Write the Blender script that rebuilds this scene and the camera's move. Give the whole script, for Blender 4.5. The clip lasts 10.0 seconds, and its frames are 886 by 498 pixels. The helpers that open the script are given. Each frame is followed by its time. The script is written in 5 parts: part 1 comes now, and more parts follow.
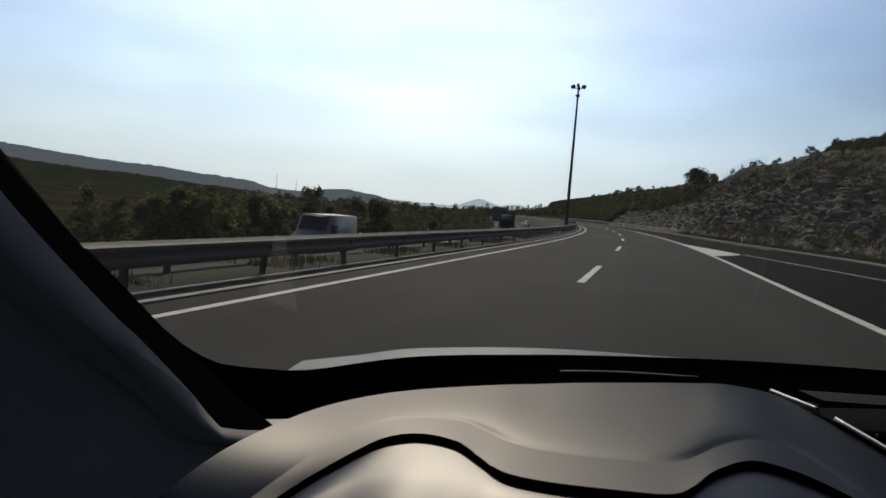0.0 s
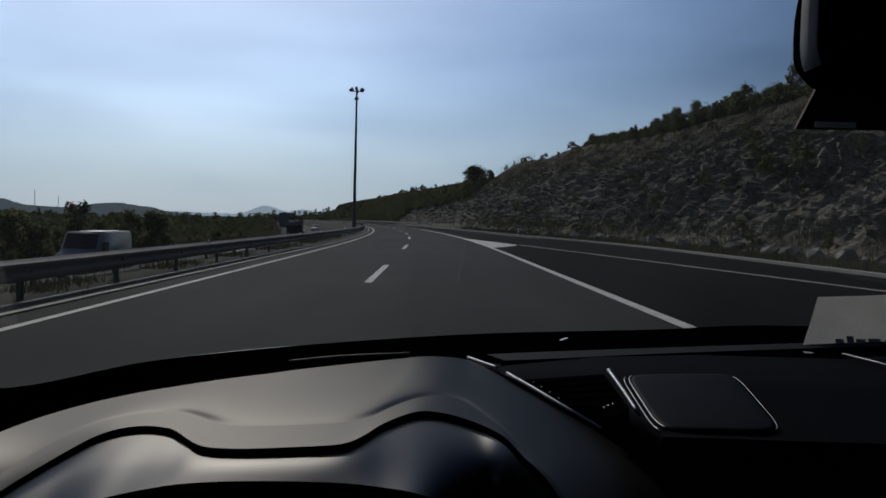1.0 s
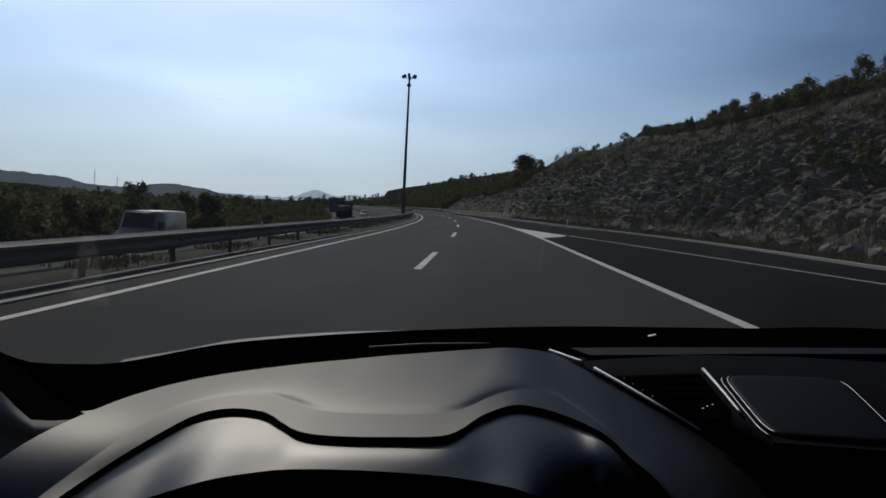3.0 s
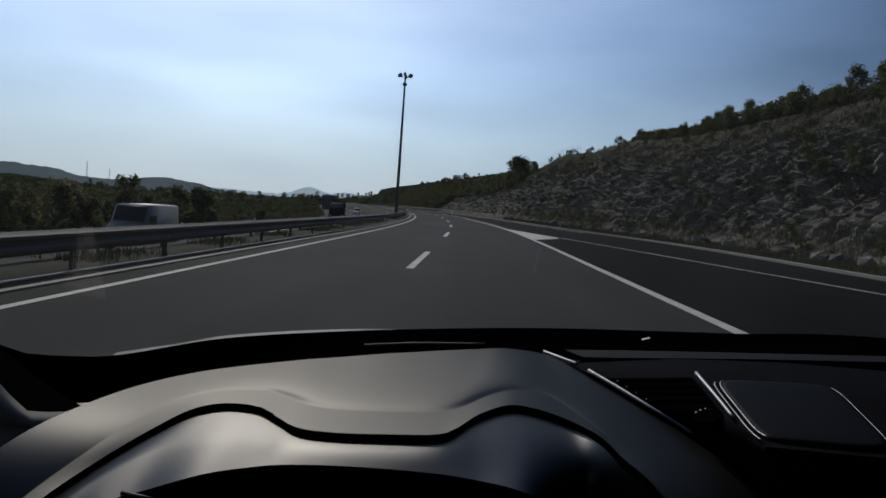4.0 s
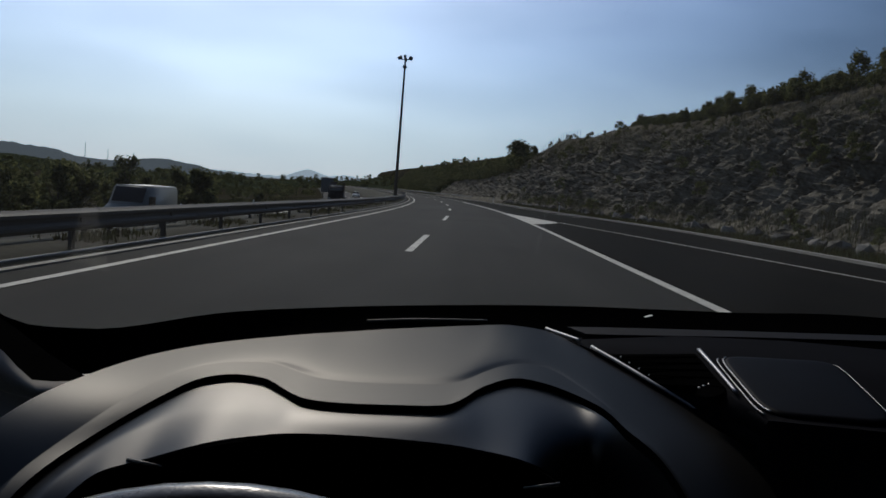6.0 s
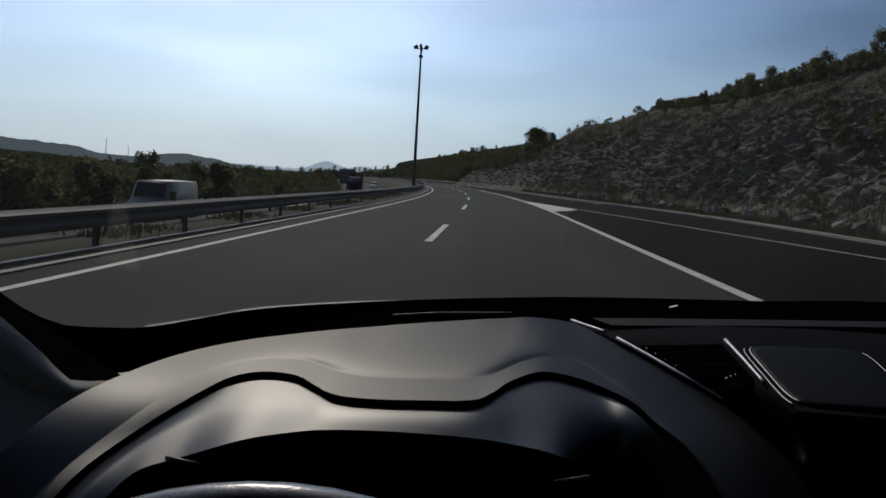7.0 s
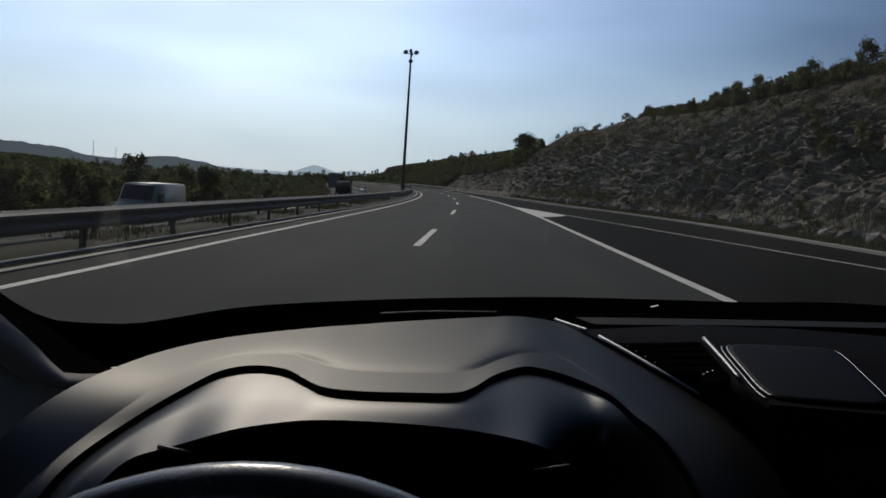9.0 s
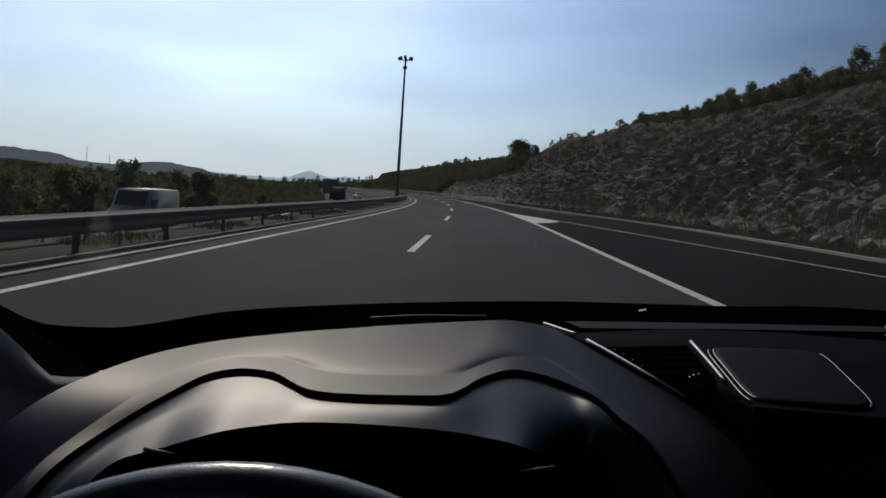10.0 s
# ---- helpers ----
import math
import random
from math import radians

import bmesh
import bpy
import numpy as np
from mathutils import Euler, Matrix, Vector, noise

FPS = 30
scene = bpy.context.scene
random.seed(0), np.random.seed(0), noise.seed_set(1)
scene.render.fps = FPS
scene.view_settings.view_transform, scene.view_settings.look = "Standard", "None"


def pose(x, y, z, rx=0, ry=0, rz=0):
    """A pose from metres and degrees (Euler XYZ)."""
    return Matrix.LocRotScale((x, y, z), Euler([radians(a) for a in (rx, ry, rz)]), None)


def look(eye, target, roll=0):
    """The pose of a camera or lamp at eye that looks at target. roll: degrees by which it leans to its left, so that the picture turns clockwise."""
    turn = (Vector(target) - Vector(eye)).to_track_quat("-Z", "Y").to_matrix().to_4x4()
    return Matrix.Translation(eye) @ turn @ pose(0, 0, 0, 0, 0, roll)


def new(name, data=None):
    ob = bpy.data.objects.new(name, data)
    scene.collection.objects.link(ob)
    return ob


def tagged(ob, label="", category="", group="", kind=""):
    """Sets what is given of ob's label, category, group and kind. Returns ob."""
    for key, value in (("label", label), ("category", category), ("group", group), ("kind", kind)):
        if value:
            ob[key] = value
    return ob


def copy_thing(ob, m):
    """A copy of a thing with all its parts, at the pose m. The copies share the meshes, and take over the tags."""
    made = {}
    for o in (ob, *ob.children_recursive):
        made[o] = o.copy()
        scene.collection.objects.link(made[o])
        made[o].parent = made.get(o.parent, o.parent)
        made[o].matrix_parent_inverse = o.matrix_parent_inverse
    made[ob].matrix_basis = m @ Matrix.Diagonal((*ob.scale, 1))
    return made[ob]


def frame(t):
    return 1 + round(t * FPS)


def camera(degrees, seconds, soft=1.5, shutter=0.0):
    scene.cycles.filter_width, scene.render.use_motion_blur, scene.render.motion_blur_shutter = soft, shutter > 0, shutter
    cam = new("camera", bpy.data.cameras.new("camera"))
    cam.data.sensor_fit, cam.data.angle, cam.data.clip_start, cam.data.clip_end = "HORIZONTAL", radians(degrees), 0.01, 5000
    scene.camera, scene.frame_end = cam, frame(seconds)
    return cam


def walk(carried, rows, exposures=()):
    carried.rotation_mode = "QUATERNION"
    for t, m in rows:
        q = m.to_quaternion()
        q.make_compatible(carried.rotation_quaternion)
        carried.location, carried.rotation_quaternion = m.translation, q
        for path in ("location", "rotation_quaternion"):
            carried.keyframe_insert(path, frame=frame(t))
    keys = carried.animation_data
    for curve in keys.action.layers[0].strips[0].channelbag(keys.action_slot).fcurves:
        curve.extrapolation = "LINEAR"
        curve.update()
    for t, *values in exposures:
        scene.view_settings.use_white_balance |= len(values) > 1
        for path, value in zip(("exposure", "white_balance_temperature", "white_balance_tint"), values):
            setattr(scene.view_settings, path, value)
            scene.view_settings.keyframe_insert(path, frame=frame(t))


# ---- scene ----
cam = camera(60.0, 10.0, soft=1.6)
# The car stands still on its lane; the camera is held in its driver's seat and turns.
PATH = [
    (0.0, pose(-0.043, 0.092, 1.248, 86.84, -4.68, 15.01)),
    (0.5, pose(0.048, 0.057, 1.245, 87.82, -0.66, 3.49)),
    (1.0, pose(0.071, -0.009, 1.253, 87.91, -1.45, -0.70)),
    (1.5, pose(0.052, 0.029, 1.248, 86.44, 0.03, 1.91)),
    (2.0, pose(0.057, 0.005, 1.257, 88.34, -1.49, 1.16)),
    (2.5, pose(0.035, -0.007, 1.258, 87.44, -3.10, 0.96)),
    (2.7, pose(0.024, 0.011, 1.251, 86.91, -2.44, 2.56)),
    (4.0, pose(0.010, 0.005, 1.251, 86.90, -4.13, 2.39)),
    (4.5, pose(0.004, 0.000, 1.251, 87.26, -4.75, 2.04)),
    (5.0, pose(-0.000, 0.000, 1.250, 87.00, -5.30, 2.20)),
    (5.5, pose(0.003, 0.002, 1.236, 85.03, -5.07, 1.44)),
    (6.0, pose(0.004, 0.006, 1.239, 85.70, -4.62, 2.32)),
    (7.3, pose(-0.004, -0.011, 1.247, 84.66, -3.37, 3.76)),
    (7.5, pose(0.003, -0.020, 1.237, 84.85, -4.32, 2.10)),
    (8.0, pose(-0.007, -0.014, 1.237, 85.00, -3.54, 4.21)),
    (8.5, pose(-0.005, -0.021, 1.239, 84.53, -3.48, 3.82)),
    (9.0, pose(0.001, -0.025, 1.241, 85.22, -3.92, 2.86)),
    (9.5, pose(-0.008, -0.030, 1.247, 85.46, -4.26, 3.08)),
    (10.0, pose(0.009, -0.029, 1.239, 85.70, -3.98, 2.44)),
]
walk(cam, PATH, exposures=[(0.0, -0.83, 6800, 10), (0.6, -1.36, 6150, 10), (1.0, -1.44, 6100, 10), (2.0, -1.28, 6100, 10), (2.5, -1.23, 6100, 10), (5.0, -1.25, 6150, 10), (7.3, -1.13, 6300, 10), (10.0, -1.06, 6400, 10)])

# ---- light ----
SUN_AZ, SUN_EL = -21.0, 36.0          # degrees from the road's direction, to the right; height
world = bpy.data.worlds.new("sky")
scene.world = world
world.use_nodes = True
wn = world.node_tree
wn.nodes.clear()
sky = wn.nodes.new("ShaderNodeTexSky")
sky.sky_type, sky.sun_disc = "NISHITA", False
sky.sun_elevation, sky.sun_rotation = radians(SUN_EL), radians(SUN_AZ)
sky.air_density, sky.dust_density, sky.ozone_density = 1.0, 0.5, 1.8
bg = wn.nodes.new("ShaderNodeBackground")
bg.inputs[1].default_value = 0.13
wo = wn.nodes.new("ShaderNodeOutputWorld")
# thin high cloud, and the blue of a hazy noon
tint = wn.nodes.new("ShaderNodeMix")
tint.data_type, tint.blend_type = "RGBA", "MULTIPLY"
tint.inputs[0].default_value = 1.0
tint.inputs[7].default_value = (0.82, 0.94, 1.16, 1)
coord = wn.nodes.new("ShaderNodeTexCoord")
toward = wn.nodes.new("ShaderNodeVectorMath")
toward.operation = "DOT_PRODUCT"
_ga, _ge = radians(SUN_AZ), radians(SUN_EL)
toward.inputs[1].default_value = (math.sin(_ga) * math.cos(_ge), math.cos(_ga) * math.cos(_ge), math.sin(_ge))
wn.links.new(coord.outputs["Generated"], toward.inputs[0])
# the clear sky deepens away from the sun
deepen = wn.nodes.new("ShaderNodeMapRange")
deepen.interpolation_type = "SMOOTHSTEP"
deepen.inputs[1].default_value, deepen.inputs[2].default_value, deepen.inputs[3].default_value, deepen.inputs[4].default_value = 0.58, 0.88, 0.42, 1.0
wn.links.new(toward.outputs["Value"], deepen.inputs[0])
clear = wn.nodes.new("ShaderNodeVectorMath")
clear.operation = "SCALE"
wn.links.new(sky.outputs[0], clear.inputs[0])
wn.links.new(deepen.outputs[0], clear.inputs["Scale"])
wn.links.new(clear.outputs[0], tint.inputs[6])
flat = wn.nodes.new("ShaderNodeMapping")
flat.inputs["Scale"].default_value = (1.2, 1.2, 5.0)
wn.links.new(coord.outputs["Generated"], flat.inputs[0])
wisps = wn.nodes.new("ShaderNodeTexNoise")
wisps.inputs["Scale"].default_value, wisps.inputs["Detail"].default_value, wisps.inputs["Roughness"].default_value = 1.6, 5, 0.55
wn.links.new(flat.outputs[0], wisps.inputs["Vector"])
span = wn.nodes.new("ShaderNodeMapRange")
span.inputs[1].default_value, span.inputs[2].default_value, span.inputs[3].default_value, span.inputs[4].default_value = 0.38, 0.72, 0.0, 1.0
wn.links.new(wisps.outputs["Fac"], span.inputs[0])
cloud = wn.nodes.new("ShaderNodeMix")
cloud.data_type, cloud.blend_type = "RGBA", "MIX"
bright = wn.nodes.new("ShaderNodeMix")
bright.data_type, bright.blend_type = "RGBA", "MULTIPLY"
bright.inputs[0].default_value = 1.0
bright.inputs[7].default_value = (1.75, 1.62, 1.5, 1)
wn.links.new(tint.outputs[2], bright.inputs[6])
wn.links.new(span.outputs[0], cloud.inputs[0])
wn.links.new(tint.outputs[2], cloud.inputs[6])
wn.links.new(bright.outputs[2], cloud.inputs[7])
# the hazy glow round the sun
above = wn.nodes.new("ShaderNodeMath")
above.operation = "MAXIMUM"
above.inputs[1].default_value = 0.0
wn.links.new(toward.outputs["Value"], above.inputs[0])
power = wn.nodes.new("ShaderNodeMath")
power.operation = "POWER"
power.inputs[1].default_value = 11.0
wn.links.new(above.outputs[0], power.inputs[0])
gain = wn.nodes.new("ShaderNodeVectorMath")
gain.operation = "SCALE"
gain.inputs[0].default_value = (18.5, 19.5, 20.5)
wn.links.new(power.outputs[0], gain.inputs["Scale"])
glow = wn.nodes.new("ShaderNodeMix")
glow.data_type, glow.blend_type = "RGBA", "ADD"
glow.inputs[0].default_value = 1.0
wn.links.new(cloud.outputs[2], glow.inputs[6])
wn.links.new(gain.outputs[0], glow.inputs[7])
# pale haze low over the land
split = wn.nodes.new("ShaderNodeSeparateXYZ")
wn.links.new(coord.outputs["Generated"], split.inputs[0])
low = wn.nodes.new("ShaderNodeMapRange")
low.interpolation_type = "SMOOTHSTEP"
low.inputs[1].default_value, low.inputs[2].default_value, low.inputs[3].default_value, low.inputs[4].default_value = 0.0, 0.2, 0.72, 0.0
wn.links.new(split.outputs[2], low.inputs[0])
veil = wn.nodes.new("ShaderNodeMix")
veil.data_type, veil.blend_type = "RGBA", "MIX"
veil.inputs[7].default_value = (8.9, 10.8, 12.9, 1)
wn.links.new(low.outputs[0], veil.inputs[0])
wn.links.new(glow.outputs[2], veil.inputs[6])
wn.links.new(veil.outputs[2], bg.inputs[0])
wn.links.new(bg.outputs[0], wo.inputs[0])

sun = new("sun", bpy.data.lights.new("sun", "SUN"))
sun.data.energy, sun.data.angle, sun.data.color = 4.2, radians(0.6), (1.0, 0.89, 0.74)
_a, _e = radians(SUN_AZ), radians(SUN_EL)
SUN_DIR = Vector((math.sin(_a) * math.cos(_e), math.cos(_a) * math.cos(_e), math.sin(_e)))
sun.matrix_world = look((0, 0, 0), -SUN_DIR)


# ---- materials ----
def material(name, colour, rough=0.6, metal=0.0, vary=0.25, scale=6.0, fine=120.0, bump=0.15, depth=0.004, spec=0.5, tint=None, island=False, coat=0.0):
    """A worn surface: colour that varies at two scales, uneven gloss and a fine relief."""
    m = bpy.data.materials.new(name)
    m.use_nodes = True
    t = m.node_tree
    b = t.nodes["Principled BSDF"]
    geo = t.nodes.new("ShaderNodeNewGeometry")
    big, small = t.nodes.new("ShaderNodeTexNoise"), t.nodes.new("ShaderNodeTexNoise")
    big.inputs["Scale"].default_value, big.inputs["Detail"].default_value = scale, 4
    small.inputs["Scale"].default_value, small.inputs["Detail"].default_value = fine, 2
    for n in (big, small):
        t.links.new(geo.outputs["Position"], n.inputs["Vector"])
    add = t.nodes.new("ShaderNodeMath")
    add.operation = "MULTIPLY_ADD"
    add.inputs[1].default_value = 0.4
    t.links.new(small.outputs["Fac"], add.inputs[0])
    half = t.nodes.new("ShaderNodeMath")
    half.operation = "MULTIPLY"
    half.inputs[1].default_value = 0.6
    t.links.new(big.outputs["Fac"], half.inputs[0])
    t.links.new(half.outputs[0], add.inputs[2])
    fac = add.outputs[0]
    if island:
        isl = t.nodes.new("ShaderNodeMath")
        isl.operation = "MULTIPLY_ADD"
        isl.inputs[1].default_value, isl.inputs[2].default_value = 0.5, -0.25
        t.links.new(geo.outputs["Random Per Island"], isl.inputs[0])
        two = t.nodes.new("ShaderNodeMath")
        t.links.new(fac, two.inputs[0])
        t.links.new(isl.outputs[0], two.inputs[1])
        fac = two.outputs[0]
    ramp = t.nodes.new("ShaderNodeValToRGB")
    lo = [c * (1 - vary) for c in colour]
    hi = [min(1.0, c * (1 + vary)) for c in (tint or colour)]
    ramp.color_ramp.elements[0].position, ramp.color_ramp.elements[1].position = 0.3, 0.7
    ramp.color_ramp.elements[0].color, ramp.color_ramp.elements[1].color = (*lo, 1), (*hi, 1)
    t.links.new(fac, ramp.inputs[0])
    t.links.new(ramp.outputs[0], b.inputs["Base Color"])
    rg = t.nodes.new("ShaderNodeMapRange")
    rg.inputs[3].default_value, rg.inputs[4].default_value = max(0.02, rough - 0.08), min(1.0, rough + 0.08)
    t.links.new(big.outputs["Fac"], rg.inputs[0])
    t.links.new(rg.outputs[0], b.inputs["Roughness"])
    b.inputs["Metallic"].default_value = metal
    b.inputs["Specular IOR Level"].default_value = spec
    b.inputs["Coat Weight"].default_value = coat
    if bump:
        bp = t.nodes.new("ShaderNodeBump")
        bp.inputs["Strength"].default_value, bp.inputs["Distance"].default_value = bump, depth
        t.links.new(add.outputs[0], bp.inputs["Height"])
        t.links.new(bp.outputs[0], b.inputs["Normal"])
    return m




def soft_plastic(name, colour, sheen, rough, share, vary=0.16):
    """Grained moulded plastic: a dark matt body under a soft even gloss."""
    m = material(name, colour, rough, vary=vary, scale=7, fine=900, bump=0.22, depth=0.0006, spec=0.0)
    t = m.node_tree
    b, out = t.nodes["Principled BSDF"], t.nodes["Material Output"]
    gl, mix = t.nodes.new("ShaderNodeBsdfGlossy"), t.nodes.new("ShaderNodeMixShader")
    gl.distribution = "BECKMANN"
    gl.inputs["Color"].default_value = (*sheen, 1)
    gl.inputs["Roughness"].default_value = rough
    t.links.new(b.inputs["Normal"].links[0].from_socket, gl.inputs["Normal"])
    mix.inputs[0].default_value = share
    t.links.new(b.outputs[0], mix.inputs[1])
    t.links.new(gl.outputs[0], mix.inputs[2])
    t.links.new(mix.outputs[0], out.inputs[0])
    return m


M_DASH = soft_plastic("dash_plastic", (0.0125, 0.0121, 0.0112), (1.0, 0.985, 0.95), 0.49, 0.05)
M_VISOR = soft_plastic("visor_plastic", (0.011, 0.0109, 0.0108), (1.0, 0.985, 0.96), 0.45, 0.07)
M_DASH_DARK = material("dark_plastic", (0.005, 0.005, 0.0062), 0.8, vary=0.15, scale=14, fine=900, bump=0.15, depth=0.0004, spec=0.01)
M_LEDGE = material("ledge_plastic", (0.0105, 0.0105, 0.012), 0.7, vary=0.15, scale=14, fine=900, bump=0.15, depth=0.0004, spec=0.05)
# near black: real black parts, and the shade of gaps and openings
M_BLACK = material("black_and_recess_shade", (0.002, 0.002, 0.002), 0.9, vary=0.2, scale=20, fine=400, bump=0.0, spec=0.0)
M_TRIM = material("pillar_cloth", (0.36, 0.33, 0.29), 0.9, vary=0.1, scale=10, fine=700, bump=0.1, depth=0.0004, spec=0.2)
M_PILLAR = material("pillar_trim", (0.46, 0.43, 0.38), 0.85, vary=0.1, scale=10, fine=700, bump=0.1, depth=0.0004, spec=0.1)
M_CHROME = material("satin_chrome", (0.2, 0.2, 0.205), 0.5, 1.0, vary=0.08, scale=30, fine=300, bump=0.0)
M_LID = material("lid_plastic", (0.003, 0.003, 0.0038), 0.55, vary=0.3, scale=12, fine=700, bump=0.05, depth=0.0003, spec=0.02)
M_LEATHER = material("wheel_leather", (0.03, 0.03, 0.033), 0.26, vary=0.25, scale=30, fine=350, bump=0.35, depth=0.0012)
M_PAINT = material("hood_paint", (0.03, 0.031, 0.033), 0.6, 0.1, vary=0.06, scale=4, fine=600, bump=0.0, spec=0.18, coat=0.04)
M_CLOTH = material("headlining", (0.12, 0.12, 0.115), 0.9, vary=0.1, scale=10, fine=500, bump=0.1, depth=0.001)
M_RUBBER = material("rubber", (0.01, 0.01, 0.01), 0.6, vary=0.2, scale=20, fine=300, bump=0.1, depth=0.0005)
M_PAPER = material("paper", (0.72, 0.72, 0.7), 0.8, vary=0.05, scale=12, fine=300, bump=0.05, depth=0.0003)
M_RIM = material("pale_plastic", (0.1, 0.1, 0.095), 0.6, vary=0.1, scale=20, fine=300, bump=0.03, depth=0.0003)
M_SLIP = material("slip_paper", (0.78, 0.76, 0.71), 0.9, vary=0.08, scale=30, fine=300, bump=0.1, depth=0.0005, spec=0.1)


def let_light_through(m, share):
    """Thin paper: part of the light comes through from behind."""
    t = m.node_tree
    b, out = t.nodes["Principled BSDF"], t.nodes["Material Output"]
    tr, mix = t.nodes.new("ShaderNodeBsdfTranslucent"), t.nodes.new("ShaderNodeMixShader")
    t.links.new(b.inputs["Base Color"].links[0].from_socket, tr.inputs[0])
    mix.inputs[0].default_value = share
    t.links.new(b.outputs[0], mix.inputs[1])
    t.links.new(tr.outputs[0], mix.inputs[2])
    t.links.new(mix.outputs[0], out.inputs[0])


let_light_through(M_SLIP, 0.55)
M_INK = material("ink", (0.18, 0.18, 0.2), 0.8, vary=0.1, bump=0.0)
M_WOOD = material("pennant_cloth", (0.06, 0.018, 0.009), 0.85, vary=0.5, scale=60, fine=500, bump=0.3, depth=0.001)
M_ASPHALT = material("asphalt", (0.0182, 0.0178, 0.0148), 0.92, vary=0.2, scale=0.35, fine=55, bump=0.35, depth=0.008, spec=0.07)


def road_streaks(m, amount):
    """Long tyre tracks and patches along the road, laid over a material's colour."""
    t = m.node_tree
    b = t.nodes["Principled BSDF"]
    src = b.inputs["Base Color"].links[0].from_socket
    geo = t.nodes.new("ShaderNodeNewGeometry")
    mp = t.nodes.new("ShaderNodeMapping")
    mp.inputs["Scale"].default_value = (0.9, 0.025, 1.0)
    t.links.new(geo.outputs["Position"], mp.inputs[0])
    nz = t.nodes.new("ShaderNodeTexNoise")
    nz.inputs["Scale"].default_value, nz.inputs["Detail"].default_value = 1.0, 5
    t.links.new(mp.outputs[0], nz.inputs["Vector"])
    blot = t.nodes.new("ShaderNodeTexNoise")
    blot.inputs["Scale"].default_value, blot.inputs["Detail"].default_value = 0.12, 6
    t.links.new(geo.outputs["Position"], blot.inputs["Vector"])
    mul = t.nodes.new("ShaderNodeMath")
    mul.operation = "MULTIPLY"
    t.links.new(nz.outputs["Fac"], mul.inputs[0])
    t.links.new(blot.outputs["Fac"], mul.inputs[1])
    rng = t.nodes.new("ShaderNodeMapRange")
    rng.inputs[1].default_value, rng.inputs[2].default_value = 0.12, 0.4
    rng.inputs[3].default_value, rng.inputs[4].default_value = 1.0 - amount, 1.0 + amount
    t.links.new(mul.outputs[0], rng.inputs[0])
    sc = t.nodes.new("ShaderNodeVectorMath")
    sc.operation = "SCALE"
    t.links.new(src, sc.inputs[0])
    t.links.new(rng.outputs[0], sc.inputs["Scale"])
    t.links.new(sc.outputs[0], b.inputs["Base Color"])


road_streaks(M_ASPHALT, 0.4)
M_ASPHALT_NEW = material("new_asphalt", (0.0068, 0.0063, 0.005), 0.95, vary=0.25, scale=0.4, fine=60, bump=0.35, depth=0.008, spec=0.015)
road_streaks(M_ASPHALT_NEW, 0.35)
M_TAR = material("tar", (0.006, 0.006, 0.006), 0.6, vary=0.3, scale=3, fine=60, bump=0.2, depth=0.003, spec=0.2)
M_LINE = material("road_paint", (0.42, 0.4, 0.35), 0.8, vary=0.3, scale=3.0, fine=60, bump=0.2, depth=0.003)
M_CONCRETE = material("concrete", (0.19, 0.18, 0.155), 0.85, vary=0.22, scale=0.8, fine=30, bump=0.3, depth=0.01)
M_STEEL = material("galvanised_steel", (0.075, 0.07, 0.061), 0.75, 0.05, vary=0.25, scale=1.6, fine=50, bump=0.08, depth=0.003)
M_ROCK = material("limestone", (0.047, 0.042, 0.031), 0.95, vary=0.7, scale=0.9, fine=6.0, bump=1.0, depth=0.18, tint=(0.13, 0.116, 0.09), spec=0.05)


def soil_patches(m, colour, low, high):
    """Earth and dry turf that lie over the rock towards its upper edge, in ragged patches."""
    t = m.node_tree
    b = t.nodes["Principled BSDF"]
    src = b.inputs["Base Color"].links[0].from_socket
    geo, split3 = t.nodes.new("ShaderNodeNewGeometry"), t.nodes.new("ShaderNodeSeparateXYZ")
    t.links.new(geo.outputs["Position"], split3.inputs[0])
    nz = t.nodes.new("ShaderNodeTexNoise")
    nz.inputs["Scale"].default_value, nz.inputs["Detail"].default_value, nz.inputs["Roughness"].default_value = 0.35, 7, 0.65
    t.links.new(geo.outputs["Position"], nz.inputs["Vector"])
    up = t.nodes.new("ShaderNodeMath")
    up.operation = "MULTIPLY_ADD"
    up.inputs[1].default_value = 12.0
    t.links.new(nz.outputs["Fac"], up.inputs[0])
    t.links.new(split3.outputs[2], up.inputs[2])
    rng = t.nodes.new("ShaderNodeMapRange")
    rng.inputs[1].default_value, rng.inputs[2].default_value = low + 6.0, high + 6.0
    t.links.new(up.outputs[0], rng.inputs[0])
    mix = t.nodes.new("ShaderNodeMix")
    mix.data_type = "RGBA"
    mix.inputs[7].default_value = (*colour, 1)
    t.links.new(rng.outputs[0], mix.inputs[0])
    t.links.new(src, mix.inputs[6])
    t.links.new(mix.outputs[2], b.inputs["Base Color"])


soil_patches(M_ROCK, (0.078, 0.068, 0.046), 6.0, 10.5)
M_DIRT = material("dry_ground", (0.027, 0.022, 0.014), 0.95, vary=0.5, scale=0.5, fine=8, bump=0.7, depth=0.06, tint=(0.024, 0.024, 0.012), spec=0.1)
M_VERGE = material("verge_earth", (0.07, 0.053, 0.028), 0.95, vary=0.5, scale=0.7, fine=9, bump=0.7, depth=0.06, tint=(0.052, 0.05, 0.022), spec=0.05)
M_SCRUB = material("scrub_ground", (0.02, 0.022, 0.012), 0.95, vary=0.5, scale=0.06, fine=1.5, bump=0.8, depth=0.3, tint=(0.036, 0.031, 0.019), spec=0.0)
